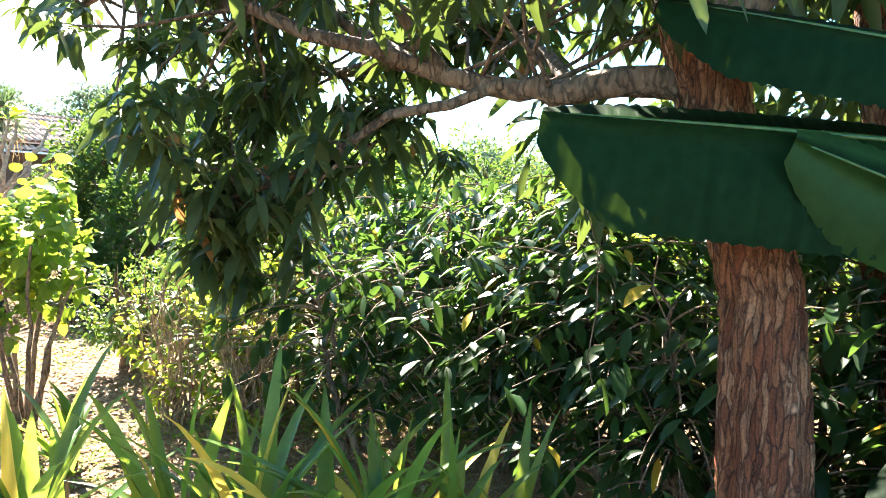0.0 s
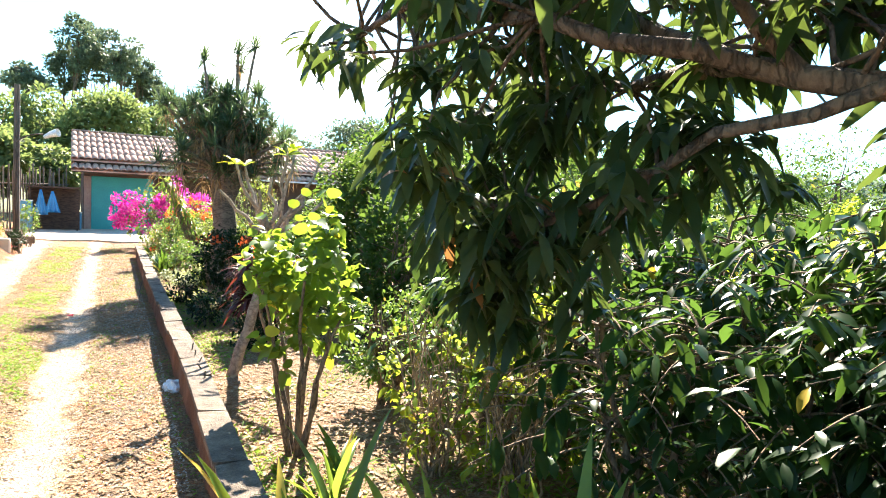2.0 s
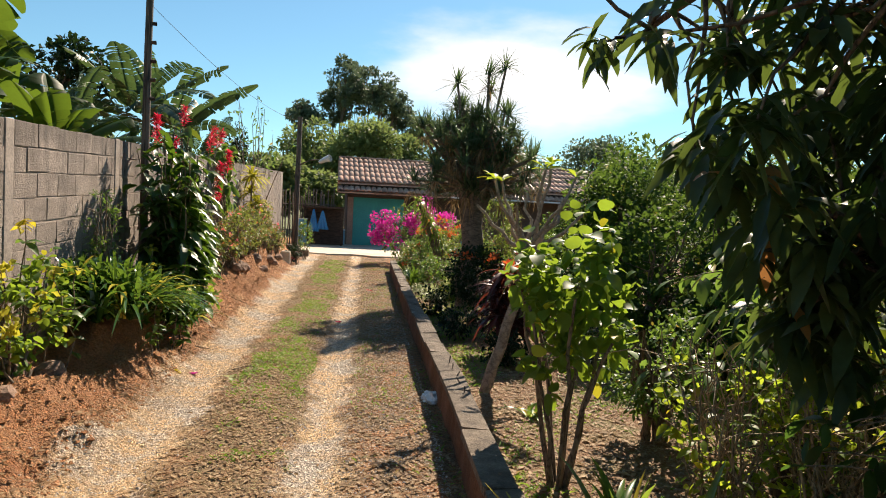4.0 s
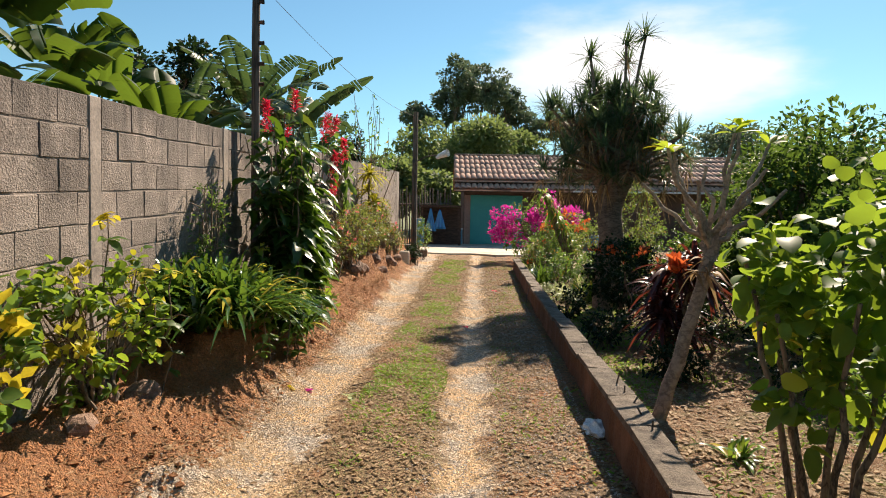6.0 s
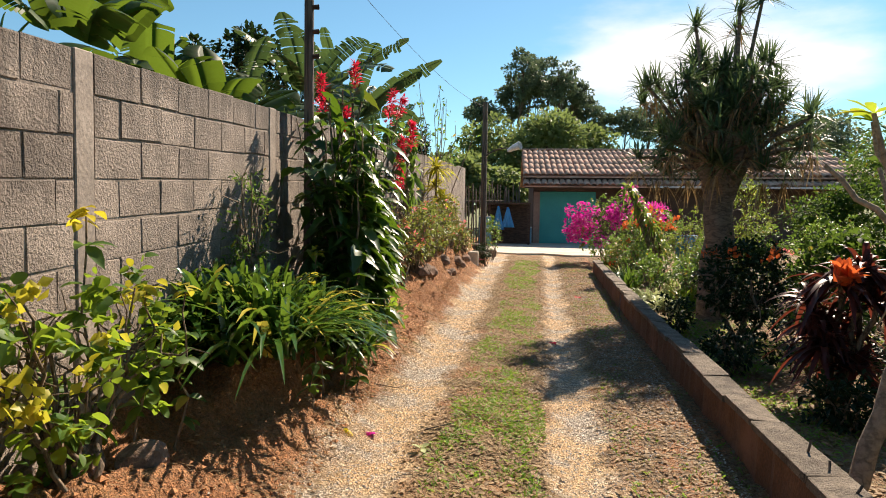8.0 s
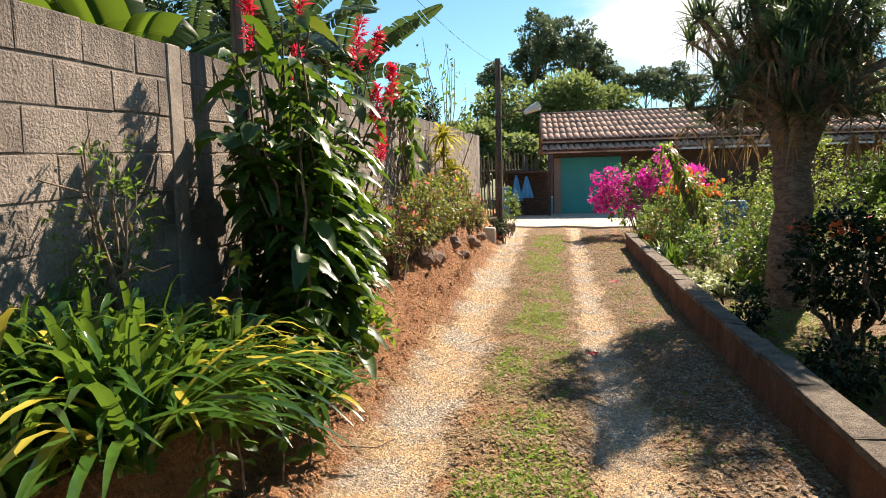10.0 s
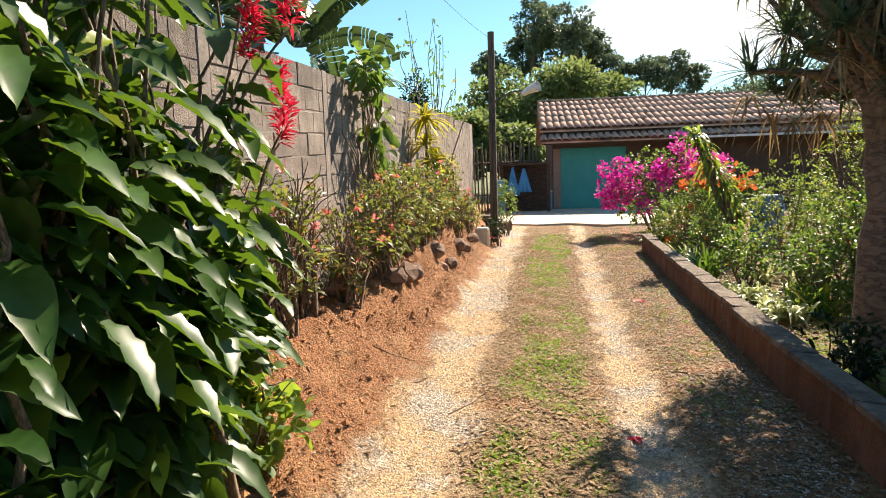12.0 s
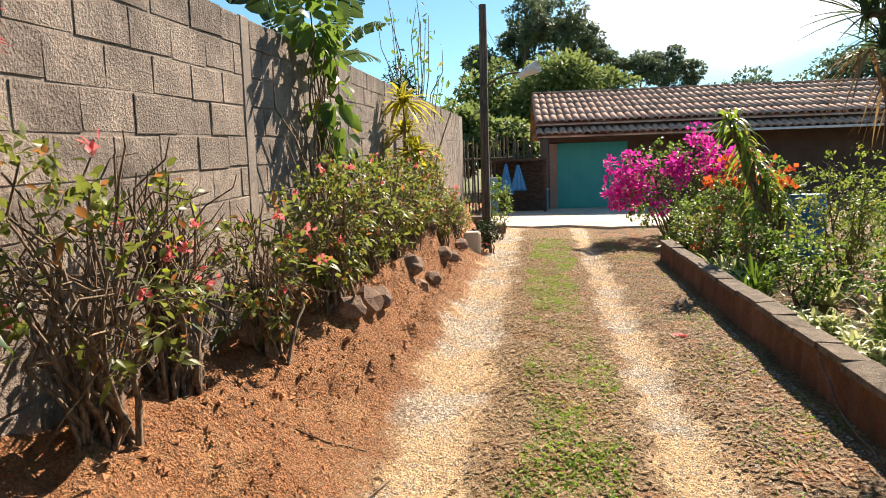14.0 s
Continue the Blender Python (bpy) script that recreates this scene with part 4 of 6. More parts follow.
def rosette(center, n, length, width, arch=0.5, spread=(10, 80), shape="strap", jitter=0.03, fold=0.35):
    """Strap leaves that fan out from one crown and arch over."""
    a = RNG.uniform(0, 2 * math.pi, n)
    e = np.radians(RNG.uniform(*spread, n))
    d = np.stack([np.cos(a) * np.cos(e), np.sin(a) * np.cos(e), np.sin(e)], 1)
    b = np.asarray(center, float) + RNG.normal(0, jitter, (n, 3)) * (1, 1, 0.3)
    s = RNG.uniform(0.65, 1.15, n)
    nor = unit(V(0, 0, 1) - d * d[:, 2:] + RNG.normal(0, 0.12, (n, 3)))
    rows = 6
    side, L, W = unit(np.cross(d, nor)), (length * s)[:, None], width * (0.8 + 0.4 * RNG.random(n))[:, None]
    out = []
    for i in range(rows + 1):
        u = i / rows
        w = (0.75, 0.95, 1.0, 0.95, 0.8, 0.5, 0.03)[i] if shape == "strap" else (0.6, 0.9, 1.0, 0.85, 0.6, 0.35, 0.02)[i]
        mid = b + d * L * u + V(0, 0, -1) * (arch * L * u ** 2.2)
        ed = side * W * w / 2
        lift = nor * W * w / 2 * fold
        out += [mid - ed + lift, mid, mid + ed + lift]
    verts = np.stack(out, 1).reshape(-1, 3)
    q = [(3 * i + j, 3 * i + j + 1, 3 * i + j + 4, 3 * i + j + 3) for i in range(rows) for j in (0, 1)]
    f = (np.arange(n) * 3 * (rows + 1))[:, None, None] + np.array(q)[None]
    return verts, f.reshape(-1, 4)


def strap_plant(name, x, y, n, length, width, mat, label, cat="plant", arch=0.5, spread=(10, 80), crowns=1, r=0.2, z=None, fold=0.35):
    z = H(x, y) if z is None else z
    root = thing(name, (x, y, z), label, cat)
    for i in range(crowns):
        a = RNG.uniform(0, 6.28)
        k = r * math.sqrt(RNG.random()) if crowns > 1 else 0
        px, py = x + k * math.cos(a), y + k * math.sin(a)
        v, f = rosette((px, py, max(z, H(px, py)) - 0.02), max(3, n // crowns), length, width, arch, spread, fold=fold)
        leaf_part("leaf_tuft", root, v, f, mat)
    return root


def banana_leaf(base, along, up, length, width, droop, rips=5, seg=26, ripple=0.012, tuck=0.0):
    """A paddle with a midrib trough and torn sides. Returns vertices and quads."""
    base, d = np.asarray(base, float), unit(along)
    side = unit(np.cross(d, up))
    nor = np.cross(side, d)
    tears = set(RNG.integers(2, seg - 1, rips * 2).tolist())
    vs, fs = [], []
    for s in (-1, 1):
        fall = 0.0
        prev = None
        for i in range(seg):
            u0, u1 = i / seg, (i + 1) / seg
            if i in tears:
                fall = RNG.uniform(-0.25, 0.35)
            row = []
            for u in (u0, u1 - (0.006 if (i + 1) in tears else 0)):
                w = width / 2 * min(1, (u * 9) ** 0.6 if u > 0 else 0.02) * min(1, max(0.02, (1.02 - u) * 5.5) ** 0.55)
                mid = base + d * length * u - V(0, 0, 1) * droop * length * u ** 2
                for k in (0.0, 0.35, 0.7, 1.0):
                    lift = 0.34 * k - 0.5 * k * k - fall * k * k + ripple * k * math.sin(u * 2.4 * seg)
                    away = tuck if s > 0 else 0.0
                    row.append(mid + side * s * w * k * (1 - away) + nor * w * (lift - away * k))
            o = len(vs)
            vs += row
            for k in range(3):
                fs.append((o + k, o + k + 1, o + 5 + k, o + 4 + k))
    rib = [base + d * length * u - V(0, 0, 1) * (droop * length * u ** 2 + 0.006) for u in np.linspace(0, 0.97, 12)]
    grid, back = np.unique(np.round(np.array(vs), 4), axis=0, return_inverse=True)
    return grid, back.reshape(-1)[np.array(fs)], rib


def banana(name, x, y, h, fans, label, z=None, size=1.0, mat=None):
    """Banana plant: sheathed stem and big paddle leaves; fans: (turn, rise, length, width, droop)."""
    z = H(x, y) if z is None else z
    root = thing(name, (x, y, z), label, "banana plant")
    wood_part("stem", root, [bend((x, y, z - 0.1), (x + 0.05, y, z + h), 6, 0, 0.01)], [(0.11 * size, 0.06 * size)], L_BANANA, 10, "green sheathed stem")
    for turn, rise, ln, wd, dr in fans:
        a, e = radians(turn), radians(rise)
        d = V(math.cos(a) * math.cos(e), math.sin(a) * math.cos(e), math.sin(e))
        s = V(x, y, z + h)
        b = s + d * 0.35 * size
        v, f, rib = banana_leaf(b, d, (RNG.normal(0, 0.45), RNG.normal(0, 0.45), 1), ln, wd, dr, 2 if mat is L_BANANA else 10)
        lf = leaf_part("leaf", root, v, f, mat or L_BANANA)
        wood_part("midrib", lf, [np.concatenate([[s - d * 0.1], rib])], [(0.025 * size, 0.006)], L_STRAP, 6, "pale midrib")
        lf.children[0].location = -Vector(lf.location)
        lf.children[0].matrix_parent_inverse.identity()
    return root


def tree(name, x, y, h, crown, n, ll, lw, mat, label, trunk_r=0.12, z=None, limbs=9, clumps=26, shape="simple", bark=None, first=0.35, cr=0.34, flat=0.7, cat="tree", lean=(0, 0)):
    """Trunk, limbs and a crown of many leaf clumps with gaps between them. crown: radii."""
    z = H(x, y) if z is None else z
    root = thing(name, (x, y, z), label, cat)
    top = V(x + lean[0], y + lean[1], z + h - crown[2] * 0.8)
    tr = bend((x, y, z - 0.2), top, 7, 0, h * 0.012)
    lines, rad = [tr], [(trunk_r, trunk_r * 0.45)]
    c = V(x + lean[0], y + lean[1], z + h - crown[2])
    p, d = ball(clumps, 0.45)
    cs = c + p * np.asarray(crown) * (0.72, 0.72, 0.8)
    for k in range(min(limbs, clumps)):
        s = tr[RNG.integers(int(7 * first), 7)]
        lines.append(bend(s, cs[k], 6, -0.05 * h, h * 0.01))
        rad.append((trunk_r * 0.4, trunk_r * 0.1))
    wood_part("trunk", root, lines, rad, bark or M_BARK, 7)
    items = []
    for k in range(clumps):
        r = np.asarray(crown) * cr * RNG.uniform(0.6, 1.25)
        items.append(clump(cs[k], r * (1, 1, flat), n // clumps, ll, lw, shape, 0.2, 0.2, 0.35))
    v, f = joined(items)
    leaf_part("crown", root, v, f, mat)
    return root


# ---- left bank ----
def red_plume(root, base, d, length):
    n = int(50 + length * 460)
    u = RNG.random(n) ** 0.8
    a = RNG.uniform(0, 6.28, n)
    d = unit(d)
    s1 = unit(np.cross(d, (0.3, 1, 0.1)))
    s2 = np.cross(d, s1)
    rad = (0.5 * (1 - u) ** 0.7 + 0.06) * length * 0.34 * (0.75 + 0.45 * np.sin(u * 19 + length * 40))
    out = s1 * np.cos(a)[:, None] + s2 * np.sin(a)[:, None]
    b = np.asarray(base) + d * (u * length)[:, None] + out * (rad * 0.45)[:, None]
    v, f = leaves(b, out + d * 0.7 + RNG.normal(0, 0.45, (n, 3)), d + RNG.normal(0, 0.3, (n, 3)), RNG.uniform(0.03, 0.085, n), 0.015, "simple", 0.15, 0.3)
    return leaf_part("flower_plume", root, v, f, L_REDFLOWER, "bright red flower plume")


def red_plant():
    x, y = -1.4, 10.25
    z = H(x, y)
    root = thing("red_plume_bush", (x, y, z), "tall dark bush with broad glossy leaves and red flower plumes", "bush")
    base, al, nor, ln, tips = [], [], [], [], []
    for i in range(128):
        a = RNG.uniform(0, 6.28)
        k = math.sqrt(RNG.random())
        hgt = RNG.uniform(0.25, 2.4) * (1 - 0.2 * k)
        tip = V(x + 0.08 + math.cos(a) * 0.47 * k, y - 0.05 + math.sin(a) * 0.88 * k, z + hgt)
        tip[0] = min(max(tip[0], WALL_X + 0.12), -1.1)
        if i % 8 == 0:
            tip = V(RNG.uniform(-1.3, -1.14), RNG.uniform(10.85, 11.2), RNG.uniform(0.75, 2.0))
        st = bend((x + RNG.normal(0, 0.1), y + RNG.normal(0, 0.3), z - 0.05), tip, 9, -0.1, 0.02)
        wood_part("stem", root, [st], [(0.016, 0.006)], M_TWIG, 5)
        tips.append(tip)
        for j in range(2, 9):
            for s in range(3 if hgt < 1.5 else 2):
                aa = RNG.uniform(0, 6.28)
                base.append(st[j] + RNG.normal(0, 0.04, 3))
                al.append((math.cos(aa) + 0.15, math.sin(aa) - 0.1, RNG.uniform(-0.5, 0.4)))
                nor.append((RNG.normal(0.15, 0.35), RNG.normal(0, 0.35), 1))
                ln.append(RNG.uniform(0.12, 0.27))
    ln = np.array(ln)
    b = np.array(base)
    v, f = leaves(b, al, nor, ln, ln * 0.43, "ribbed", 0.45, 0.45, 0.045)
    v[:, 0] = np.maximum(v[:, 0], WALL_X + 0.02)
    leaf_part("foliage", root, v, f, L_BROAD)
    for p in ((-1.3, 10.1, 2.55), (-1.55, 9.95, 2.3), (-1.1, 10.6, 2.3), (-1.05, 10.9, 2.4), (-0.9, 10.85, 2.1), (-1.0, 10.65, 1.95), (-1.05, 11.1, 1.72), (-1.5, 10.5, 2.2), (-1.14, 11.3, 1.68)):
        near = min(tips, key=lambda t: np.linalg.norm(t - V(*p) + V(0, 0, 0.3)))
        near = near if np.linalg.norm(near - V(*p)) < 0.6 else V(*p) - V(0.08, 0.1, 0.45)
        wood_part("flower_stem", root, [bend(near, p, 5, -0.03)], [(0.007, 0.005)], M_TWIG, 5)
        red_plume(root, p, (RNG.normal(0, 0.15) + 0.15, RNG.normal(0, 0.15), 1), RNG.uniform(0.2, 0.34))


L_BROAD = leaf_mat("broad_glossy_leaf", (0.016, 0.048, 0.01), (0.045, 0.1, 0.02), (0.3, 0.52, 0.03), 0.38, 0.22, (0.22, 0.28, 0.03), 0.04)
red_plant()
shrub("yellow_leaved_bush", -1.64, 6.7, 0.85, (0.3, 0.7, 0.4), 760, 0.06, 0.05, L_HIB, "low green bush with round leaves and some yellow ones", stems=22, shape="round", flowers=L_YELGREEN, nf=16, fl=0.06)
shrub("yellow_leaved_bush", -1.66, 5.5, 0.9, (0.3, 0.6, 0.45), 500, 0.075, 0.065, L_MID, "low green bush with round leaves and some yellow ones", stems=10, shape="round", flowers=L_YELLOW, nf=6, fl=0.09)
strap_plant("strap_lily", -1.56, 8.2, 760, 1.0, 0.042, L_STRAP, "dense clump of arching green strap lily leaves on the bank", "lily", 0.5, (30, 86), 36, 0.42, z=0.6)
strap_plant("strap_lily", -1.48, 8.9, 460, 0.85, 0.042, L_STRAP, "dense clump of arching green strap lily leaves on the bank", "lily", 0.55, (28, 86), 22, 0.34, z=0.55)
strap_plant("strap_lily", -1.22, 9.42, 190, 0.62, 0.036, L_STRAP, "small clump of arching strap lily leaves beside the dark bush", "lily", 0.55, (25, 86), 9, 0.2, z=0.36)
shrub("feathery_shrub", -1.72, 8.75, 1.2, (0.14, 0.26, 0.42), 700, 0.05, 0.014, L_MID, "feathery light green shrub beside the block wall", stems=8, shape="simple", fill=0.2)
def bract_plant(px, py, top):
    """Leafy stem that ends in a few broad yellow bracts."""
    z = H(px, py)
    root = thing("yellow_bract_plant", (px, py, z), "leafy stem with broad yellow bracts among the lilies", "plant", "yellow bract plants")
    st = bend((px - 0.05, py, z - 0.03), (px, py, top), 9, 0, 0.015)
    wood_part("stem", root, [st], [(0.008, 0.004)], M_TWIG, 5)
    n = 26
    b = st[RNG.integers(2, 8, n)]
    a = RNG.uniform(0, 6.28, n)
    v, f = leaves(b, np.stack([np.cos(a), np.sin(a), RNG.uniform(-0.4, 0.4, n)], 1), RNG.normal(0, 0.3, (n, 3)) + V(0, 0, 1), RNG.uniform(0.07, 0.13, n), 0.055, "oval", 0.4, 0.3)
    leaf_part("foliage", root, v, f, L_MID)
    n = 9
    a = RNG.uniform(0, 6.28, n)
    v, f = leaves(np.repeat([st[-1]], n, 0) + RNG.normal(0, 0.02, (n, 3)), np.stack([np.cos(a), np.sin(a), RNG.uniform(-0.3, 0.5, n)], 1), RNG.normal(0, 0.3, (n, 3)) + V(0, 0, 1), RNG.uniform(0.05, 0.085, n), 0.04, "oval", 0.35, 0.3)
    leaf_part("bract", root, v, f, L_YELGREEN if top < 1.2 else L_YELLOW, "broad yellow bracts")


for px, py, top in ((-1.15, 8.75, 0.84), (-1.12, 8.42, 0.84), (-1.32, 8.85, 0.98), (-1.05, 8.98, 0.78), (-1.4, 9.3, 1.15), (-1.1, 9.5, 0.72), (-1.02, 9.3, 0.68), (-1.45, 7.3, 1.05), (-1.58, 6.75, 1.42), (-1.5, 7.05, 1.1)):
    bract_plant(px, py, top)
shrub("light_round_leaf_plant", -1.25, 11.15, 0.55, (0.2, 0.3, 0.26), 260, 0.075, 0.065, L_HIB, "low bright green round-leaved plant at the foot of the bush", "plant", stems=6, shape="round")

thorn = (
    (-1.62, 12.35, 1.15, 0.42, 640), (-1.68, 12.98, 1.15, 0.16, 60), (-1.55, 13.85, 0.95, 0.4, 700), (-1.42, 14.75, 1.05, 0.42, 1300),
    (-1.4, 15.75, 1.05, 0.4, 1300), (-1.38, 16.8, 1.1, 0.42, 1400), (-1.35, 17.8, 1.0, 0.4, 1200), (-1.28, 18.9, 1.1, 0.4, 1200), (-1.25, 20.2, 1.05, 0.4, 1100), (-1.15, 21.4, 0.9, 0.36, 900))
for x, y, h, r, n in thorn:
    shrub("crown_of_thorns", x, y, h, (r * 0.85, r * 1.35, h * 0.44), n, 0.062, 0.026, L_OLIVE if n > 100 else L_LIGHT, "leggy thorny shrub with coral flowers against the block wall", "shrub", 26 if n > 500 else 44, "oval", flowers=L_CORAL, nf=10 if n > 100 else 3, fl=0.04, stem_r=0.011, group="coral flowered shrubs")

vine = thing("climbing_vine", (-1.8, 16.0, H(-1.8, 16.0)), "leafy vine hanging over the wall on bare stems", "vine")
lines = [bend((-1.78 + RNG.normal(0, 0.03), 16.0 + RNG.normal(0, 0.35), 0.5), (-1.74 + RNG.normal(0, 0.04), 15.7 + RNG.normal(0, 0.3), RNG.uniform(1.8, 2.9)), 8, 0, 0.04) for _ in range(26)]
for l in lines:
    wood_part("stem", vine, [l], [(0.011, 0.006)], M_TWIG, 5)
v, f = joined([clump((-1.7, 15.55, 2.75), (0.2, 0.42, 0.26), 90, 0.13, 0.1, "round", 0.4, -0.1, 0.2), clump((-1.68, 15.85, 2.25), (0.14, 0.25, 0.5), 55, 0.13, 0.1, "round", 0.5, -0.2, 0.2), clump((-1.72, 16.3, 1.9), (0.12, 0.3, 0.3), 50, 0.13, 0.09, "round", 0.5, -0.2, 0.2)])
leaf_part("foliage", vine, v, f, L_MID)


def tufted(name, x, y, z, heads, mat, label, n=60, ll=0.4, lw=0.035, bark=None, trunk_r=0.03, cat="plant", arch=0.5, base=None):
    """Bare canes, each with a tuft of strap leaves. heads: tips."""
    root = thing(name, (x, y, z), label, cat)
    for hx, hy, hz in heads:
        wood_part("cane", root, [bend((x + RNG.normal(0, trunk_r), y + RNG.normal(0, trunk_r), z - 0.05), (hx, hy, hz), 8, 0, 0.02)], [(trunk_r, trunk_r * 0.6)], bark or M_TWIG, 6)
        v, f = rosette((hx, hy, hz), n, ll, lw, arch, (-25, 85))
        leaf_part("leaf_tuft", root, v, f, mat)
    return root


tufted("yellow_cordyline", -1.55, 19.3, H(-1.55, 19.3), [(-1.6, 19.2, 2.5), (-1.65, 19.5, 2.1), (-1.45, 19.1, 1.8), (-1.4, 19.4, 1.5)], L_YELGREEN, "tall cane plant with tufts of yellow-green leaves", 50, 0.5, 0.06)
strap_plant("flower_clump", -0.95, 21.75, 90, 0.35, 0.03, L_REDFLOWER, "low clump of dark red leaves beside the pole", "plant", 0.5, (20, 85), 4, 0.15)
shrub("bank_end_bush", -0.62, 21.95, 0.62, (0.2, 0.3, 0.26), 700, 0.06, 0.03, L_DARK, "small dark bush at the foot of the pole", stems=5)
block = thing("planter_block", (-0.86, 21.55, H(-0.86, 21.55)), "pale worn concrete block edging the flower clump", "block")
box_part("block", block, (-1.0, 21.35, H(-0.86, 21.55) - 0.1), (-0.72, 21.75, H(-0.86, 21.55) + 0.3), M_PAD, 0.03)
shrub("small_round_bush", -0.45, 24.2, 1.3, (0.3, 0.36, 0.5), 900, 0.06, 0.035, L_MID, "small round green bush at the end of the bank", stems=5)

# ---- behind the wall ----
for x, y, h, n, ln, wd in ((-3.4, 9.4, 2.1, 11, 0.95, 0.36), (-3.2, 7.9, 2.2, 10, 0.95, 0.38), (-3.9, 8.6, 2.6, 9, 1.0, 0.38), (-3.0, 10.9, 1.7, 10, 0.95, 0.34), (-3.5, 6.4, 2.4, 9, 1.0, 0.38), (-4.0, 11.5, 2.2, 9, 1.0, 0.34), (-3.0, 16.6, 2.55, 15, 1.9, 0.34), (-3.3, 15.0, 2.7, 14, 1.8, 0.34), (-3.6, 13.0, 2.3, 9, 1.3, 0.34), (-3.0, 19.5, 2.3, 12, 1.5, 0.32)):
    fans = [(i * 360 / n + RNG.uniform(-20, 20), RNG.uniform(22, 84) if y < 12 else RNG.uniform(12, 66), ln * RNG.uniform(0.8, 1.2), wd * (1.3 if y < 12 else 1.0), RNG.uniform(0.15, 0.55)) for i in range(n)]
    banana("banana_plant", x, y, h, fans, "banana plant with torn green leaves behind the wall", z=0.5, mat=L_BANANA if y < 12 else L_BANDARK)
tree("thin_leaved_tree", -5.5, 17.5, 5.2, (1.5, 1.6, 1.5), 2600, 0.16, 0.09, L_DARK, "thin dark tree behind the block wall", 0.1, z=0.5, clumps=26, cr=0.25)
twigs = thing("bare_twig_tree", (-2.3, 25.0, 0.7), "slender sparse tree with upright bare twigs behind the wall", "tree")
lines = [bend((-2.3, 25.0, 0.6), (-2.3 + RNG.normal(0, 0.75), 25 + RNG.normal(0, 0.7), RNG.uniform(3.4, 5.6)), 8, 0, 0.06) for _ in range(17)]
for l in lines:
    wood_part("stem", twigs, [l], [(0.025, 0.007)], M_TWIG, 5)
pts = np.array([l[RNG.integers(4, 8)] for l in lines for _ in range(9)])
v, f = leaves(pts + RNG.normal(0, 0.12, pts.shape), RNG.normal(0, 1, pts.shape), RNG.normal(0, 1, pts.shape), 0.15, 0.08, "simple")
leaf_part("foliage", twigs, v, f, L_MID)
tree("cypress", -4.0, 33.0, 5.6, (0.55, 0.55, 2.3), 3000, 0.16, 0.06, L_DARK, "narrow dark conical cypress beyond the wall", 0.1, z=0.5, clumps=34, cr=0.4, flat=0.7, limbs=4)
# ---- right of the kerb ----
def dracaena():
    x, y = 3.1, 14.3
    z = H(x, y)
    root = thing("dragon_tree", (x, y, z), "old dracaena tree with many spiky dark rosettes", "tree")
    fork = V(3.15, 14.35, 1.85)
    wood_part("trunk", root, [bend((x, y, z - 0.15), fork, 7, 0, 0.015)], [(0.23, 0.2)], M_BARK_RING, 14, "grey ringed trunk")
    heads = []
    for i in range(118):
        a, e = i * 2.39996, radians(RNG.uniform(8, 88) if i % 3 else RNG.uniform(45, 88))
        ln = RNG.uniform(0.75, 1.75) * (0.8 + 0.28 * math.sin(e))
        heads.append(fork + V(math.cos(a) * math.cos(e) * ln * 1.02, math.sin(a) * math.cos(e) * ln * 1.02, 0.15 + math.sin(e) * ln))
    heads += [V(3.68, 14.4, 4.62), V(3.3, 14.2, 4.4), V(2.7, 14.2, 4.2), V(3.5, 14.9, 4.25)]
    for i in range(9):
        a = i * 0.7 + 0.2
        mid = fork + V(math.cos(a) * 0.4, math.sin(a) * 0.4, 0.62)
        wood_part("branch", root, [bend(fork - V(0, 0, 0.3), mid, 5, 0, 0.02)], [(0.11, 0.06)], M_BARK_RING, 8)
    for h in heads:
        a = math.atan2(h[1] - fork[1], h[0] - fork[0])
        mid = fork + V(math.cos(a) * 0.2, math.sin(a) * 0.2, 0.35)
        wood_part("branch", root, [bend(mid, h, 6, -0.04, 0.02)], [(0.04, 0.022)], M_BARK_RING, 6)
        v, f = rosette(h, 46, 0.46, 0.024, 0.2, (-25, 86), "blade")
        leaf_part("rosette", root, v, f, L_DRAC)
        if RNG.random() < 0.5:
            v, f = rosette(h - V(0, 0, 0.2), 14, 0.36, 0.02, 0.5, (-70, 0), "blade")
            leaf_part("dead_leaves", root, v, f, L_DRY, "hanging dry leaves")


dracaena()


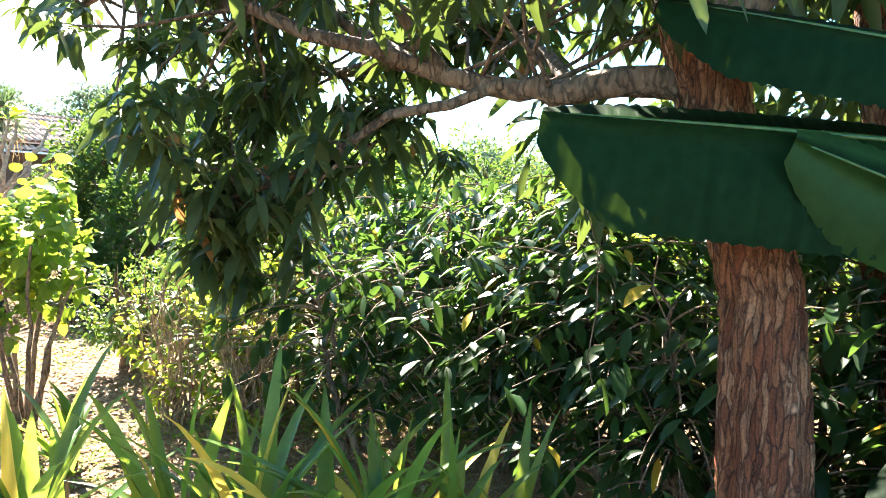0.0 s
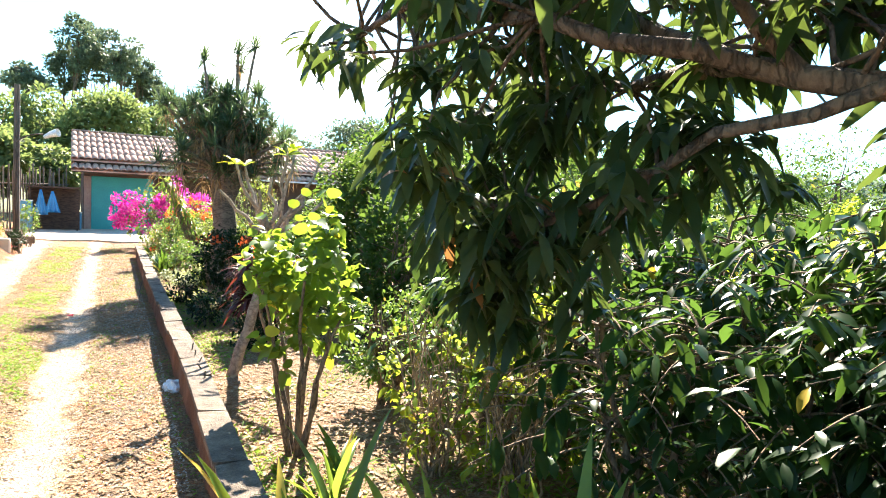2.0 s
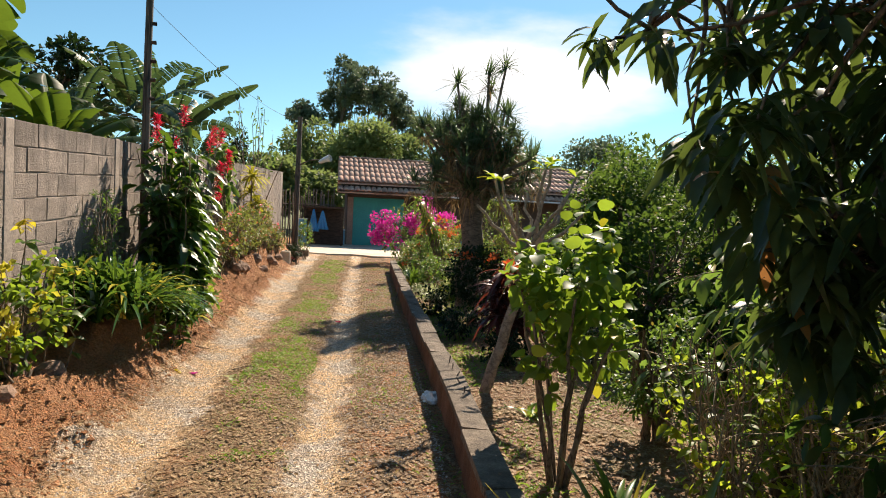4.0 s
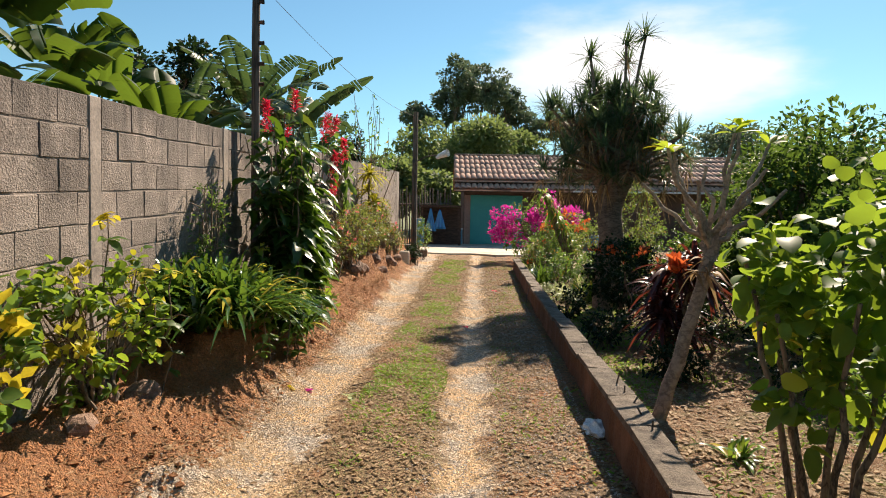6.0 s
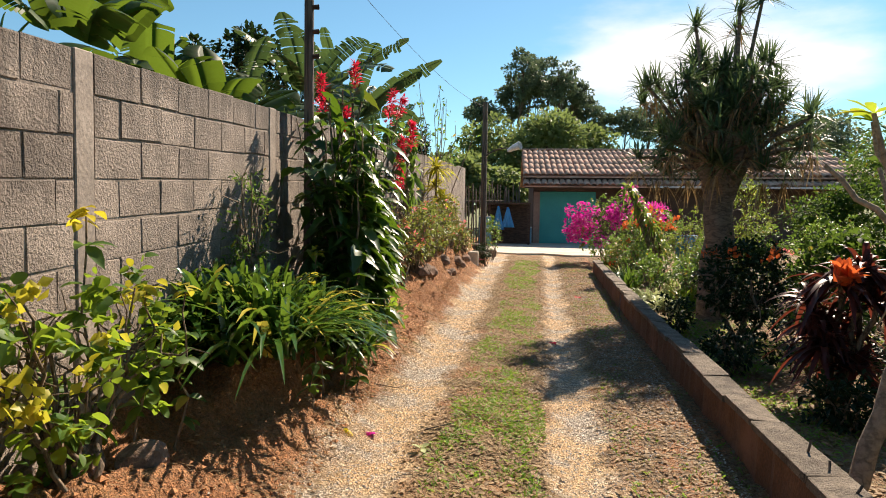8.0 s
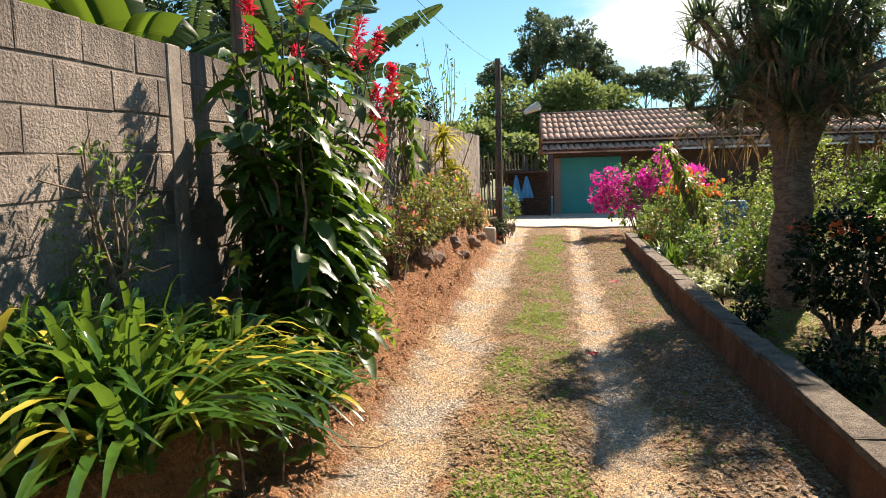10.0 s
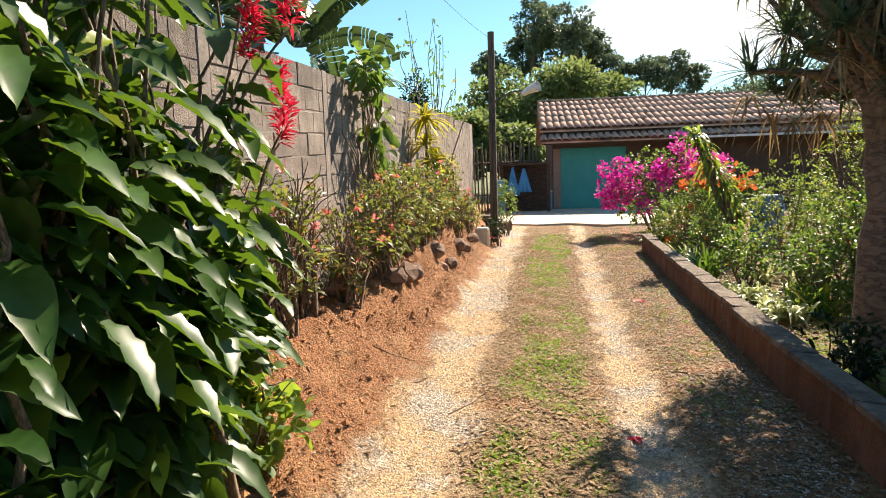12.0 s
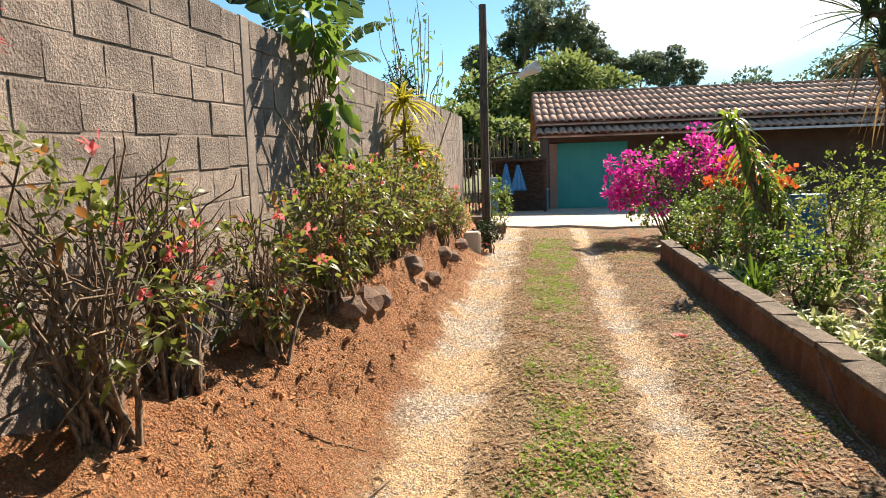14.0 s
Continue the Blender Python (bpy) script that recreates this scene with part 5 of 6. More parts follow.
def frangipani():
    x, y = 1.97, 8.05
    z = H(x, y)
    root = thing("frangipani", (x, y, z), "nearly bare frangipani tree with stubby pale branches", "tree")
    knot = V(2.35, 8.15, 0.95)
    wood_part("trunk", root, [np.concatenate([bend((x, y, z - 0.1), knot, 7, 0.02, 0.006), bend(knot, (2.45, 8.15, 1.35), 4, 0, 0.01)[1:]])], [(0.056, 0.046)], M_BARK_PALE, 12, "pale grey trunk")
    tips = [(2.0, 8.0, 2.0), (1.9, 8.3, 1.75), (2.15, 8.3, 2.0), (2.5, 8.0, 2.12), (2.62, 8.2, 2.2), (2.45, 8.4, 1.9), (2.8, 8.3, 1.85), (2.2, 7.9, 1.75), (3.0, 8.5, 2.1), (2.3, 8.5, 1.75), (2.7, 7.9, 1.85), (2.9, 8.0, 1.7)]
    items = []
    for t in tips:
        s = V(2.4, 8.15, RNG.uniform(1.15, 1.35))
        wood_part("branch", root, [bend(s, t, 7, 0.04, 0.022)], [(0.024, 0.013)], M_BARK_PALE, 9)
    for t in (tips[0], tips[2], tips[3], tips[4], tips[8]):
        n = 7
        a = RNG.uniform(0, 6.28, n)
        d = np.stack([np.cos(a), np.sin(a), RNG.uniform(0.2, 1.0, n)], 1)
        items.append(leaves(np.repeat([t], n, 0), d, RNG.normal(0, 0.2, (n, 3)) + V(0, 0, 1), RNG.uniform(0.12, 0.22, n), 0.055, "lance", 0.25))
    v, f = joined(items)
    leaf_part("foliage", root, v, f, L_LIGHT)
    v, f = joined([rosette(knot + V(-0.02, 0, 0.1), 16, 0.22, 0.04, 0.5, (-60, 40), "blade"), rosette(knot + V(0.05, 0, 0.2), 12, 0.2, 0.04, 0.5, (-40, 60), "blade")])
    leaf_part("old_leaves", root, v, f, L_DRY, "dry brown leaves at the fork")


frangipani()
strap_plant("spider_plant", 2.25, 7.2, 30, 0.3, 0.03, L_BLADE, "small rosette of green and white leaves beside the kerb", "plant", 0.5, (15, 80))
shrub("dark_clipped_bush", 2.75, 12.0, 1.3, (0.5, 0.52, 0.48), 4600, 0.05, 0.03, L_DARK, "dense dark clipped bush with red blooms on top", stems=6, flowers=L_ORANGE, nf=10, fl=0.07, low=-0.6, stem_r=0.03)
tufted("red_cordyline", 2.7, 9.75, H(2.7, 9.75), [(2.7, 9.75, 0.95), (2.9, 9.6, 0.8), (2.6, 9.95, 0.75), (2.8, 9.95, 0.5), (2.55, 9.65, 0.45), (2.95, 9.9, 0.95), (2.75, 9.6, 0.3), (2.6, 9.8, 0.6), (2.85, 9.7, 1.05)], L_CORDY, "dark red-brown cordyline with drooping leaves", 44, 0.42, 0.05, arch=0.55)
strap_plant("orange_bromeliad", 2.62, 9.5, 30, 0.27, 0.06, L_ORANGE, "orange-red leaf tuft on top of the cordyline", "plant", 0.3, (35, 85), z=0.98)


def stem_shrub(x, y):
    """Yellow-green shrub on several crooked bare trunks."""
    z = H(x, y)
    root = thing("hibiscus_shrub", (x, y, z), "sunlit yellow-green shrub on crooked bare stems", "shrub")
    for i in range(7):
        a = i * 0.9
        m = V(x + math.cos(a) * 0.14, y + math.sin(a) * 0.14, z + 0.5)
        t = V(x + math.cos(a) * 0.32, y + math.sin(a) * 0.32, z + RNG.uniform(0.9, 1.4))
        st = np.concatenate([bend((x + math.cos(a) * 0.04, y + math.sin(a) * 0.04, z - 0.05), m, 4, 0, 0.012), bend(m, t, 5, 0, 0.015)[1:]])
        wood_part("stem", root, [st], [(0.02, 0.009)], M_TWIG, 7)
    lobes = [clump((x + 0.31 * math.cos(k * 1.1) * RNG.uniform(0.3, 1), y + 0.31 * math.sin(k * 1.1) * RNG.uniform(0.3, 1), z + RNG.uniform(0.75, 1.45)), RNG.uniform(0.12, 0.24, 3), 46, 0.085, 0.075, "round", 0.35, 0.1, 0.3, 8) for k in range(17)]
    v, f = joined(lobes + [clump((x + 0.12, y + 0.1, z + 1.6), (0.1, 0.12, 0.16), 22, 0.1, 0.085, "round", 0.3, 0.3, 0.2, 6)])
    leaf_part("foliage", root, v, f, L_HIB)


stem_shrub(1.95, 5.75)
shrub("low_garden_bush", 3.02, 6.55, 1.0, (0.42, 0.42, 0.45), 1500, 0.06, 0.028, L_MID, "dense small garden bush on a short trunk", stems=9, stem_r=0.03)


for x, y, n, ll, zc in ((1.12, 2.45, 17, 0.72, 0.85), (1.3, 2.75, 10, 0.6, 0.6), (1.55, 2.3, 15, 0.72, 0.72), (1.72, 2.12, 17, 0.72, 0.75), (1.88, 1.96, 17, 0.75, 0.72), (2.04, 1.82, 17, 0.72, 0.75), (2.2, 1.66, 15, 0.72, 0.7), (2.36, 1.5, 12, 0.65, 0.65), (1.85, 2.5, 14, 0.65, 0.5), (2.3, 2.05, 14, 0.65, 0.5), (1.66, 3.95, 15, 0.58, 0.58), (1.9, 4.5, 10, 0.42, 0.55)):
    y += 0.6 if y < 3.5 else 0.3
    z = H(x, y)
    root = thing("blade_plant", (x, y, z), "upright green sword-shaped leaves with yellow edges", "plant", "blade plants beside the start")
    zc -= 0.47
    wood_part("cane", root, [bend((x, y, z - 0.05), (x, y, zc), 4, 0, 0.01)], [(0.025, 0.02)], M_TWIG, 7)
    v, f = rosette((x, y, zc), max(8, n - 4), ll * 1.3, 0.058, 0.3, (36, 84), "blade", 0.02, 0.5)
    leaf_part("leaf_tuft", root, v, f, L_BLADE)


def coffee(x, y, h, r, n, label, trunks=4, mat=None, name="coffee_bush", ll=0.145, z=None):
    """Coffee bush: several upright stems, arching side branches with paired drooping leaves."""
    z = H(x, y) if z is None else z
    root = thing(name, (x, y, z), label, "coffee bush", "coffee bushes")
    base, al = [], []
    for i in range(trunks):
        lines, rad = [], []
        a = RNG.uniform(0, 6.28)
        tr = bend((x + RNG.normal(0, 0.05), y + RNG.normal(0, 0.05), z - 0.05), (x + math.cos(a) * r * 0.4, y + math.sin(a) * r * 0.4, z + h * RNG.uniform(0.8, 1.0)), 12, 0, 0.02)
        lines.append(tr)
        rad.append((0.03, 0.01))
        for j in range(3, 12):
            for _ in range(3 if j > 5 else 2):
                b = RNG.uniform(0, 6.28)
                ln = r * RNG.uniform(0.5, 1.0) * (1.15 - 0.55 * abs(j / 11 - 0.55))
                tip = tr[j] + V(math.cos(b) * ln, math.sin(b) * ln, RNG.uniform(-0.2, 0.15))
                br = bend(tr[j], tip, 6, -0.06)
                lines.append(br)
                rad.append((0.008, 0.003))
                for q in range(max(3, n // (trunks * 30))):
                    p = br[RNG.integers(1, 6)] + RNG.normal(0, 0.03, 3)
                    s = RNG.choice((-1, 1))
                    base.append(p)
                    al.append((math.cos(b + s * 1.1), math.sin(b + s * 1.1), RNG.uniform(-0.9, 0.1)))
        wood_part("stem", root, lines, rad, M_TWIG, 5)
    base = np.array(base)
    s = RNG.uniform(0.65, 1.2, len(base))
    v, f = leaves(base, al, RNG.normal(0, 0.35, base.shape) + V(0, 0, 1), ll * s, ll * 0.42 * s, "lance", 0.35, 0.3, 0.02)
    leaf_part("foliage", root, v, f, mat or L_COFFEE)
    return root


open_bush = coffee(3.4, 5.6, 1.6, 0.75, 1000, "open coffee bush with a stout trunk and a bare leaning limb", 3, L_MID)
wood_part("old_trunk", open_bush, [bend((3.37, 5.55, -0.1), (3.33, 5.48, 0.8), 9, 0, 0.015)], [(0.07, 0.045)], M_BARK, 10, "stout crooked trunk")
wood_part("leaning_limb", open_bush, [np.concatenate([bend((2.85, 5.3, 0.66), (3.3, 5.15, 0.8), 5, -0.02, 0.012), bend((3.3, 5.15, 0.8), (3.95, 4.8, 0.95), 7, -0.02, 0.015)[1:]])], [(0.014, 0.034)], M_DRYTWIG, 8, "pale bare limb")
for x, y, h, r, n in ((3.2, 3.3, 1.6, 0.65, 1000), (3.75, 2.45, 1.75, 0.75, 1600), (4.1, 3.6, 2.15, 0.75, 1500), (3.9, 1.7, 1.7, 0.75, 1700), (4.6, 2.6, 2.05, 0.8, 1500), (3.7, 4.5, 1.95, 0.65, 800), (4.3, 0.9, 2.1, 0.8, 1700), (4.4, 2.0, 2.55, 0.8, 2200), (4.0, 0.1, 2.3, 0.8, 1600), (5.1, 1.6, 2.6, 0.85, 1600), (5.2, 4.4, 1.7, 0.8, 1200), (4.9, -0.6, 2.4, 0.9, 1500), (3.75, 0.3, 1.7, 0.6, 1500), (3.5, 1.25, 1.5, 0.45, 900), (3.6, -0.4, 1.5, 0.6, 1300)):
    coffee(x + 0.03, y + 0.6, h - 0.33, r, int(n * 0.72), "dark glossy coffee bush in the shade of the tree")


def loquat():
    x, y = 2.95, 1.38
    shift = V(0.03, 0.6, -0.35)
    z = H(x, y)
    root = thing("loquat_tree", (x, y, z), "old loquat tree with flaking red-brown trunk and long drooping leaves", "tree")
    knee, fork = V(3.0, 1.5, 1.25), V(2.93, 1.86, 2.45)
    tr = np.concatenate([bend((x, y, z - 0.1), knee, 40, 0, 0.003)[:-1], bend(knee, fork, 36, 0.02, 0.003)])
    v, f = tubes([tr], [(0.175, 0.105)], 64)
    c = np.repeat(tr, 64, 0)
    d = v - c
    ang = np.arctan2(d[:, 1], d[:, 0])
    d = d * (1 + 0.055 * np.abs(np.sin(ang * 5.5 + 1.6 * np.sin(v[:, 2] * 2.1) + 0.7 * np.sin(v[:, 2] * 7))) - 0.03 + 0.03 * wavy(ang * 8, v[:, 2] * 1.5, 4.0, 0.9))[:, None]
    v = c + d * (1 + 0.09 * wavy(np.arctan2(d[:, 1], d[:, 0]) * 2.2, v[:, 2] * 0.8, 2.0, 0.5) + 0.05 * wavy(np.arctan2(d[:, 1], d[:, 0]) * 5, v[:, 2], 3.0, 1.5) + 0.035 * wavy(np.arctan2(d[:, 1], d[:, 0]) * 6, v[:, 2], 7.0, 0.3))[:, None]
    leaf_part("trunk", root, v, f, M_BARK_RED, "flaking red-brown trunk")
    limbs = [
        [(2.91, 1.23, 2.7), (2.87, 1.3, 3.05), (3.0, 1.2, 3.6), (3.3, 1.0, 4.4)],
        [(2.92, 1.2, 2.6), (3.4, 0.95, 2.95), (3.8, 0.7, 3.4), (4.0, 0.6, 4.0)],
        [(2.93, 1.13, 2.36), (2.84, 1.6, 2.38), (2.785, 1.78, 2.39), (2.7, 2.2, 2.45), (2.75, 2.9, 2.75), (2.9, 3.6, 3.2)],
        [(2.76, 1.95, 2.41), (2.55, 2.7, 2.15), (2.45, 3.4, 1.9), (2.55, 3.75, 1.78)],
        [(2.7, 2.3, 2.48), (2.2, 3.0, 2.75), (2.0, 3.7, 2.95), (1.95, 4.3, 2.9)],
        [(2.75, 2.5, 2.55), (3.1, 3.6, 2.7), (3.2, 4.6, 2.8)],
        [(2.88, 1.28, 2.95), (2.5, 1.6, 3.1), (2.0, 2.4, 3.2), (1.7, 3.0, 3.3)],
        [(2.9, 1.27, 3.2), (2.5, 1.0, 3.6), (1.8, 1.5, 3.7)],
        [(2.7, 2.2, 2.45), (2.35, 2.5, 2.95), (2.2, 2.9, 3.3)],
        [(2.88, 1.28, 3.05), (3.6, 1.9, 3.3), (3.9, 3.0, 3.5)],
        [(2.83, 1.65, 2.38), (3.3, 2.4, 2.9), (3.7, 3.4, 3.1)],
        [(2.88, 1.28, 2.9), (2.3, 1.5, 2.75), (1.75, 1.9, 2.85)],
    ]
    radii = [(0.13, 0.05), (0.12, 0.05), (0.066, 0.03), (0.027, 0.014), (0.04, 0.015), (0.04, 0.015), (0.05, 0.015), (0.05, 0.015), (0.03, 0.012), (0.05, 0.015), (0.035, 0.012), (0.04, 0.012)]
    pts = [np.concatenate([bend(a, b, 4, 0, 0.02)[:-1] for a, b in zip(l[:-1], l[1:])] + [[l[-1]]]) + shift for l in limbs]
    tips = []
    for l, (r0, r1) in zip(pts, radii):
        wood_part("limb", root, [l], [(r0, r1)], M_BARK, 9)
    twl, twr = [], []
    for i, l in enumerate(pts):
        tips.append((l[-1], 1.0))
        for _ in range(22 if i > 1 else 12):
            k = RNG.integers(len(l) // 3, len(l))
            t = l[k] + unit(RNG.normal(0, 1, 3) * (1, 1, 0.55) + V(0, 0, 0.15)) * RNG.uniform(0.2, 0.8 if i != 3 else 0.35)
            low = 2.27 if i in (0, 1, 2, 6, 7, 9, 11) else 1.75
            if t[2] < low and i != 3:
                t[2] = low + RNG.random() * 0.3
            twl.append(bend(l[k], t, 5, 0.02, 0.015))
            twr.append((0.012, 0.006))
            tips.append((t, 0.9))
    for q in ((2.5, 3.7, 1.75), (2.7, 3.55, 1.85), (2.4, 3.5, 1.95), (2.62, 3.85, 1.6), (2.45, 3.85, 1.8), (2.75, 3.8, 1.7), (2.5, 3.55, 1.62), (2.85, 3.6, 2.0), (2.95, 3.75, 1.8), (2.8, 3.4, 1.6), (2.6, 3.5, 2.05), (2.7, 3.9, 1.5), (2.7, 2.45, 2.25), (2.6, 2.9, 2.1), (2.5, 3.1, 2.05), (2.62, 2.7, 2.3), (2.9, 3.5, 1.9), (2.4, 3.7, 1.55), (2.6, 3.7, 1.4)):
        tips.append((V(*q) + shift, 1.05))
    for _ in range(9):
        q = V(RNG.uniform(2.5, 3.2), RNG.uniform(3.2, 4.0), RNG.uniform(2.35, 2.95)) + shift
        near_limb = min((p for l in pts for p in l), key=lambda p: np.linalg.norm(p - q))
        twl.append(bend(near_limb, q, 5, 0.02, 0.015))
        twr.append((0.012, 0.006))
        tips.append((q, 1.0))
    # the heavy outer sprays over the garden
    for i in range(36):
        y = RNG.uniform(3.8, 4.9)
        k = RNG.uniform(0.42, 0.7)
        q = V(0.46 + k * (y - 0.85), y, RNG.uniform(1.5, 2.3) if i % 3 else RNG.uniform(2.7, 3.2))
        near_limb = min((p for l in pts for p in l), key=lambda p: np.linalg.norm(p - q))
        twl.append(bend(near_limb, q, 6, -0.03, 0.02))
        twr.append((0.012, 0.005))
        tips.append((q, 1.0))
    for l, r in zip(twl, twr):
        wood_part("twig", root, [l], [r], M_BARK, 5)
    base, al, nor, ln = [], [], [], []
    for t, s in tips:
        n = RNG.integers(9, 16) if t[2] > 2.3 and t[1] < 3.7 else RNG.integers(16, 27)
        a = RNG.uniform(0, 6.28, n)
        e = RNG.uniform(-1.0, 0.55, n)
        base.append(t + RNG.normal(0, 0.04, (n, 3)))
        al.append(np.stack([np.cos(a), np.sin(a), e], 1))
        nor.append(RNG.normal(0, 0.3, (n, 3)) + V(0, 0, 1))
        ln.append(RNG.uniform(0.12, 0.225, n) * s)
    ln = np.concatenate(ln)
    v, f = leaves(np.concatenate(base), np.concatenate(al), np.concatenate(nor), ln, ln * 0.33, "lance", 0.6, 0.3, 0.02)
    leaf_part("foliage", root, v, f, L_LOQUAT)


loquat()
second = thing("pale_barked_tree", (4.35, 1.1, H(4.35, 1.1)), "second tree with flaking pale bark behind the loquat", "tree")
wood_part("trunk", second, [bend((4.35, 1.1, -0.2), (3.85, 1.5, 4.0), 9, 0, 0.02)], [(0.13, 0.07)], M_BARK_RED, 14)
# The 7 clumps round (3.5, 2.9) are added overhead to shade the banana.
v, f = joined([clump((4.3 + RNG.normal(0, 0.7), 1.4 + RNG.normal(0, 1.1), 2.85 + RNG.normal(0, 0.5)), (0.6, 0.6, 0.45), 110, 0.2, 0.06, "lance", 0.45, -0.1, 0.2) for _ in range(16)] + [clump((3.5 + RNG.normal(0, 0.5), 2.9 + RNG.normal(0, 0.7), 3.15 + RNG.normal(0, 0.3)), (0.6, 0.6, 0.4), 80, 0.19, 0.06, "lance", 0.5, -0.1, 0.2) for _ in range(7)])
v2, f2 = joined([clump(p, (0.5, 0.5, 0.35), 130, 0.18, 0.06, "lance", 0.5, -0.1, 0.2) for p in ((4.2, 1.7, 2.4), (4.5, 2.2, 2.65), (4.1, 1.0, 2.6), (4.6, 1.3, 2.2), (3.9, 0.7, 2.35), (4.4, 0.8, 2.9), (4.7, 1.9, 2.1), (3.8, 1.3, 2.95))])
leaf_part("foliage", second, *joined([(v, f), (v2, f2)]), L_LOQUAT)

for i, (x, y) in enumerate(((3.1, 4.9), (2.9, 4.5), (2.65, 5.1))):
    shrub("twiggy_bush", x, y, 1.25, (0.45, 0.45, 0.6), 420, 0.07, 0.035, L_LIGHT, "half-bare twiggy bush with pale stems", stems=30, stem_r=0.008, fill=0.2, wood=M_DRYTWIG, group="twiggy bushes")
for x, y, z0, z1 in ((3.15, 2.35, 0.4, 2.05), (3.25, 2.0, 0.2, 1.35)):
    hang = thing("hanging_vine_stem", (x, y, z1), "thin bare vine stem hanging before the bushes", "vine")
    wood_part("stem", hang, [bend((x, y, z1), (x + RNG.normal(0, 0.12), y + RNG.normal(0, 0.12), z0), 8, 0, 0.03)], [(0.004, 0.003)], M_TWIG, 5)

# the near banana plant, two leaves of which hang before the trunk
near = thing("banana_plant", (3.98, -0.15, H(3.98, -0.15)), "banana plant beside the tree, its broad leaves mostly coloured as shaded", "banana plant")
wood_part("stem", near, [bend((3.98, -0.15, -0.2), (3.93, -0.1, 1.25), 6)], [(0.13, 0.08)], L_BANANA, 12, "green sheathed stem")
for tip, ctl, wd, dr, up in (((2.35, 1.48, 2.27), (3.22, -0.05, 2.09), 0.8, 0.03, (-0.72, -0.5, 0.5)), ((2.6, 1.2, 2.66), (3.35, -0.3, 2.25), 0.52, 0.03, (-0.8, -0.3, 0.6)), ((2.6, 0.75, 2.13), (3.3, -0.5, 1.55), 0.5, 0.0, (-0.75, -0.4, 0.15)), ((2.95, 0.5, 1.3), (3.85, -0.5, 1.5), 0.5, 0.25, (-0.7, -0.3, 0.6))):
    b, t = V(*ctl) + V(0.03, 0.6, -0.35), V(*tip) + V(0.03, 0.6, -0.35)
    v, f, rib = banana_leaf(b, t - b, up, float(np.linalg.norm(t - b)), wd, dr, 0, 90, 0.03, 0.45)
    # Three leaves take the shade-darkened colour, the undrooped one the lit colour.
    lf = leaf_part("leaf", near, v, f, L_BANANA if dr == 0 else L_BANSHADE, "broad banana leaf")
    wood_part("midrib", near, [np.concatenate([[V(3.93, -0.1, 1.2)], rib])], [(0.02, 0.005)], L_STRAP, 6, "pale midrib")

for x, y, h, r in ((2.3, 10.9, 0.45, 0.3), (2.9, 10.8, 0.7, 0.4), (3.5, 10.6, 0.8, 0.45), (2.25, 13.2, 0.5, 0.3), (3.6, 12.2, 0.9, 0.5), (2.5, 9.2, 0.35, 0.25), (3.5, 8.9, 0.6, 0.4), (3.2, 13.2, 0.8, 0.45)):
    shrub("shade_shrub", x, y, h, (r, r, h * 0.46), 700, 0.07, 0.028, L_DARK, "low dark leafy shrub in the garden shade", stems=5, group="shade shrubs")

# ---- planting along the far kerb ----
for x, y, n, ll in ((2.55, 15.6, 46, 0.55), (2.5, 16.6, 40, 0.5), (2.6, 18.2, 50, 0.55), (2.55, 19.4, 50, 0.6), (2.7, 20.4, 50, 0.6)):
    strap_plant("striped_strap_plant", x, y, n, ll, 0.032, L_VARIEG if y < 17 else L_STRAP, "arching strap leaves, pale and striped, behind the kerb", "plant", 0.6, (30, 85), 2, 0.15)
for x, y, h, r in ((2.9, 17.3, 0.8, 0.4), (2.95, 18.9, 0.9, 0.4), (2.8, 21.3, 1.0, 0.45), (3.3, 16.2, 0.8, 0.4)):
    shrub("kerbside_shrub", x, y, h, (r, r * 1.2, h * 0.42), 900, 0.07, 0.03, L_MID, "small leafy shrub behind the kerb", stems=8)
tufted("bent_corn_plant", 3.5, 19.5, H(3.5, 19.5), [(3.5 - 0.85 * k / 9, 19.5 - 0.04 * k, 0.75 + 1.35 * (k / 9) ** 0.9) for k in range(10)], L_BLADE, "tall bent cane plant with arching pale green leaves", 20, 0.42, 0.04, arch=0.8)
shrub("fine_leaved_shrub", 4.35, 17.2, 2.35, (0.62, 0.8, 0.9), 3600, 0.06, 0.022, L_FINE, "airy yellow-green fine-leaved shrub in the garden", stems=14, fill=0.2, stem_r=0.014)
shrub("fine_leaved_shrub", 3.9, 18.6, 1.7, (0.6, 0.7, 0.75), 2600, 0.06, 0.022, L_FINE, "airy yellow-green fine-leaved shrub in the garden", stems=12, fill=0.2)
shrub("garden_bush", 3.7, 15.9, 1.25, (0.5, 0.6, 0.55), 2400, 0.055, 0.03, L_MID, "green garden bush behind the kerb", stems=10)
shrub("red_flowered_bush", 3.55, 20.9, 1.6, (0.7, 0.8, 0.6), 2000, 0.07, 0.035, L_MID, "green bush with orange-red flower heads", stems=10, flowers=L_ORANGE, nf=26, fl=0.11, low=-0.3)
shrub("garden_bush", 5.2, 15.2, 1.6, (0.7, 0.8, 0.7), 2600, 0.065, 0.03, L_MID, "green garden bush behind the kerb", stems=10)
boug = shrub("bougainvillea", 3.05, 24.0, 1.95, (1.15, 1.0, 0.9), 3200, 0.07, 0.045, L_MID, "bougainvillea bush covered in magenta blooms", stems=14, stem_r=0.02)
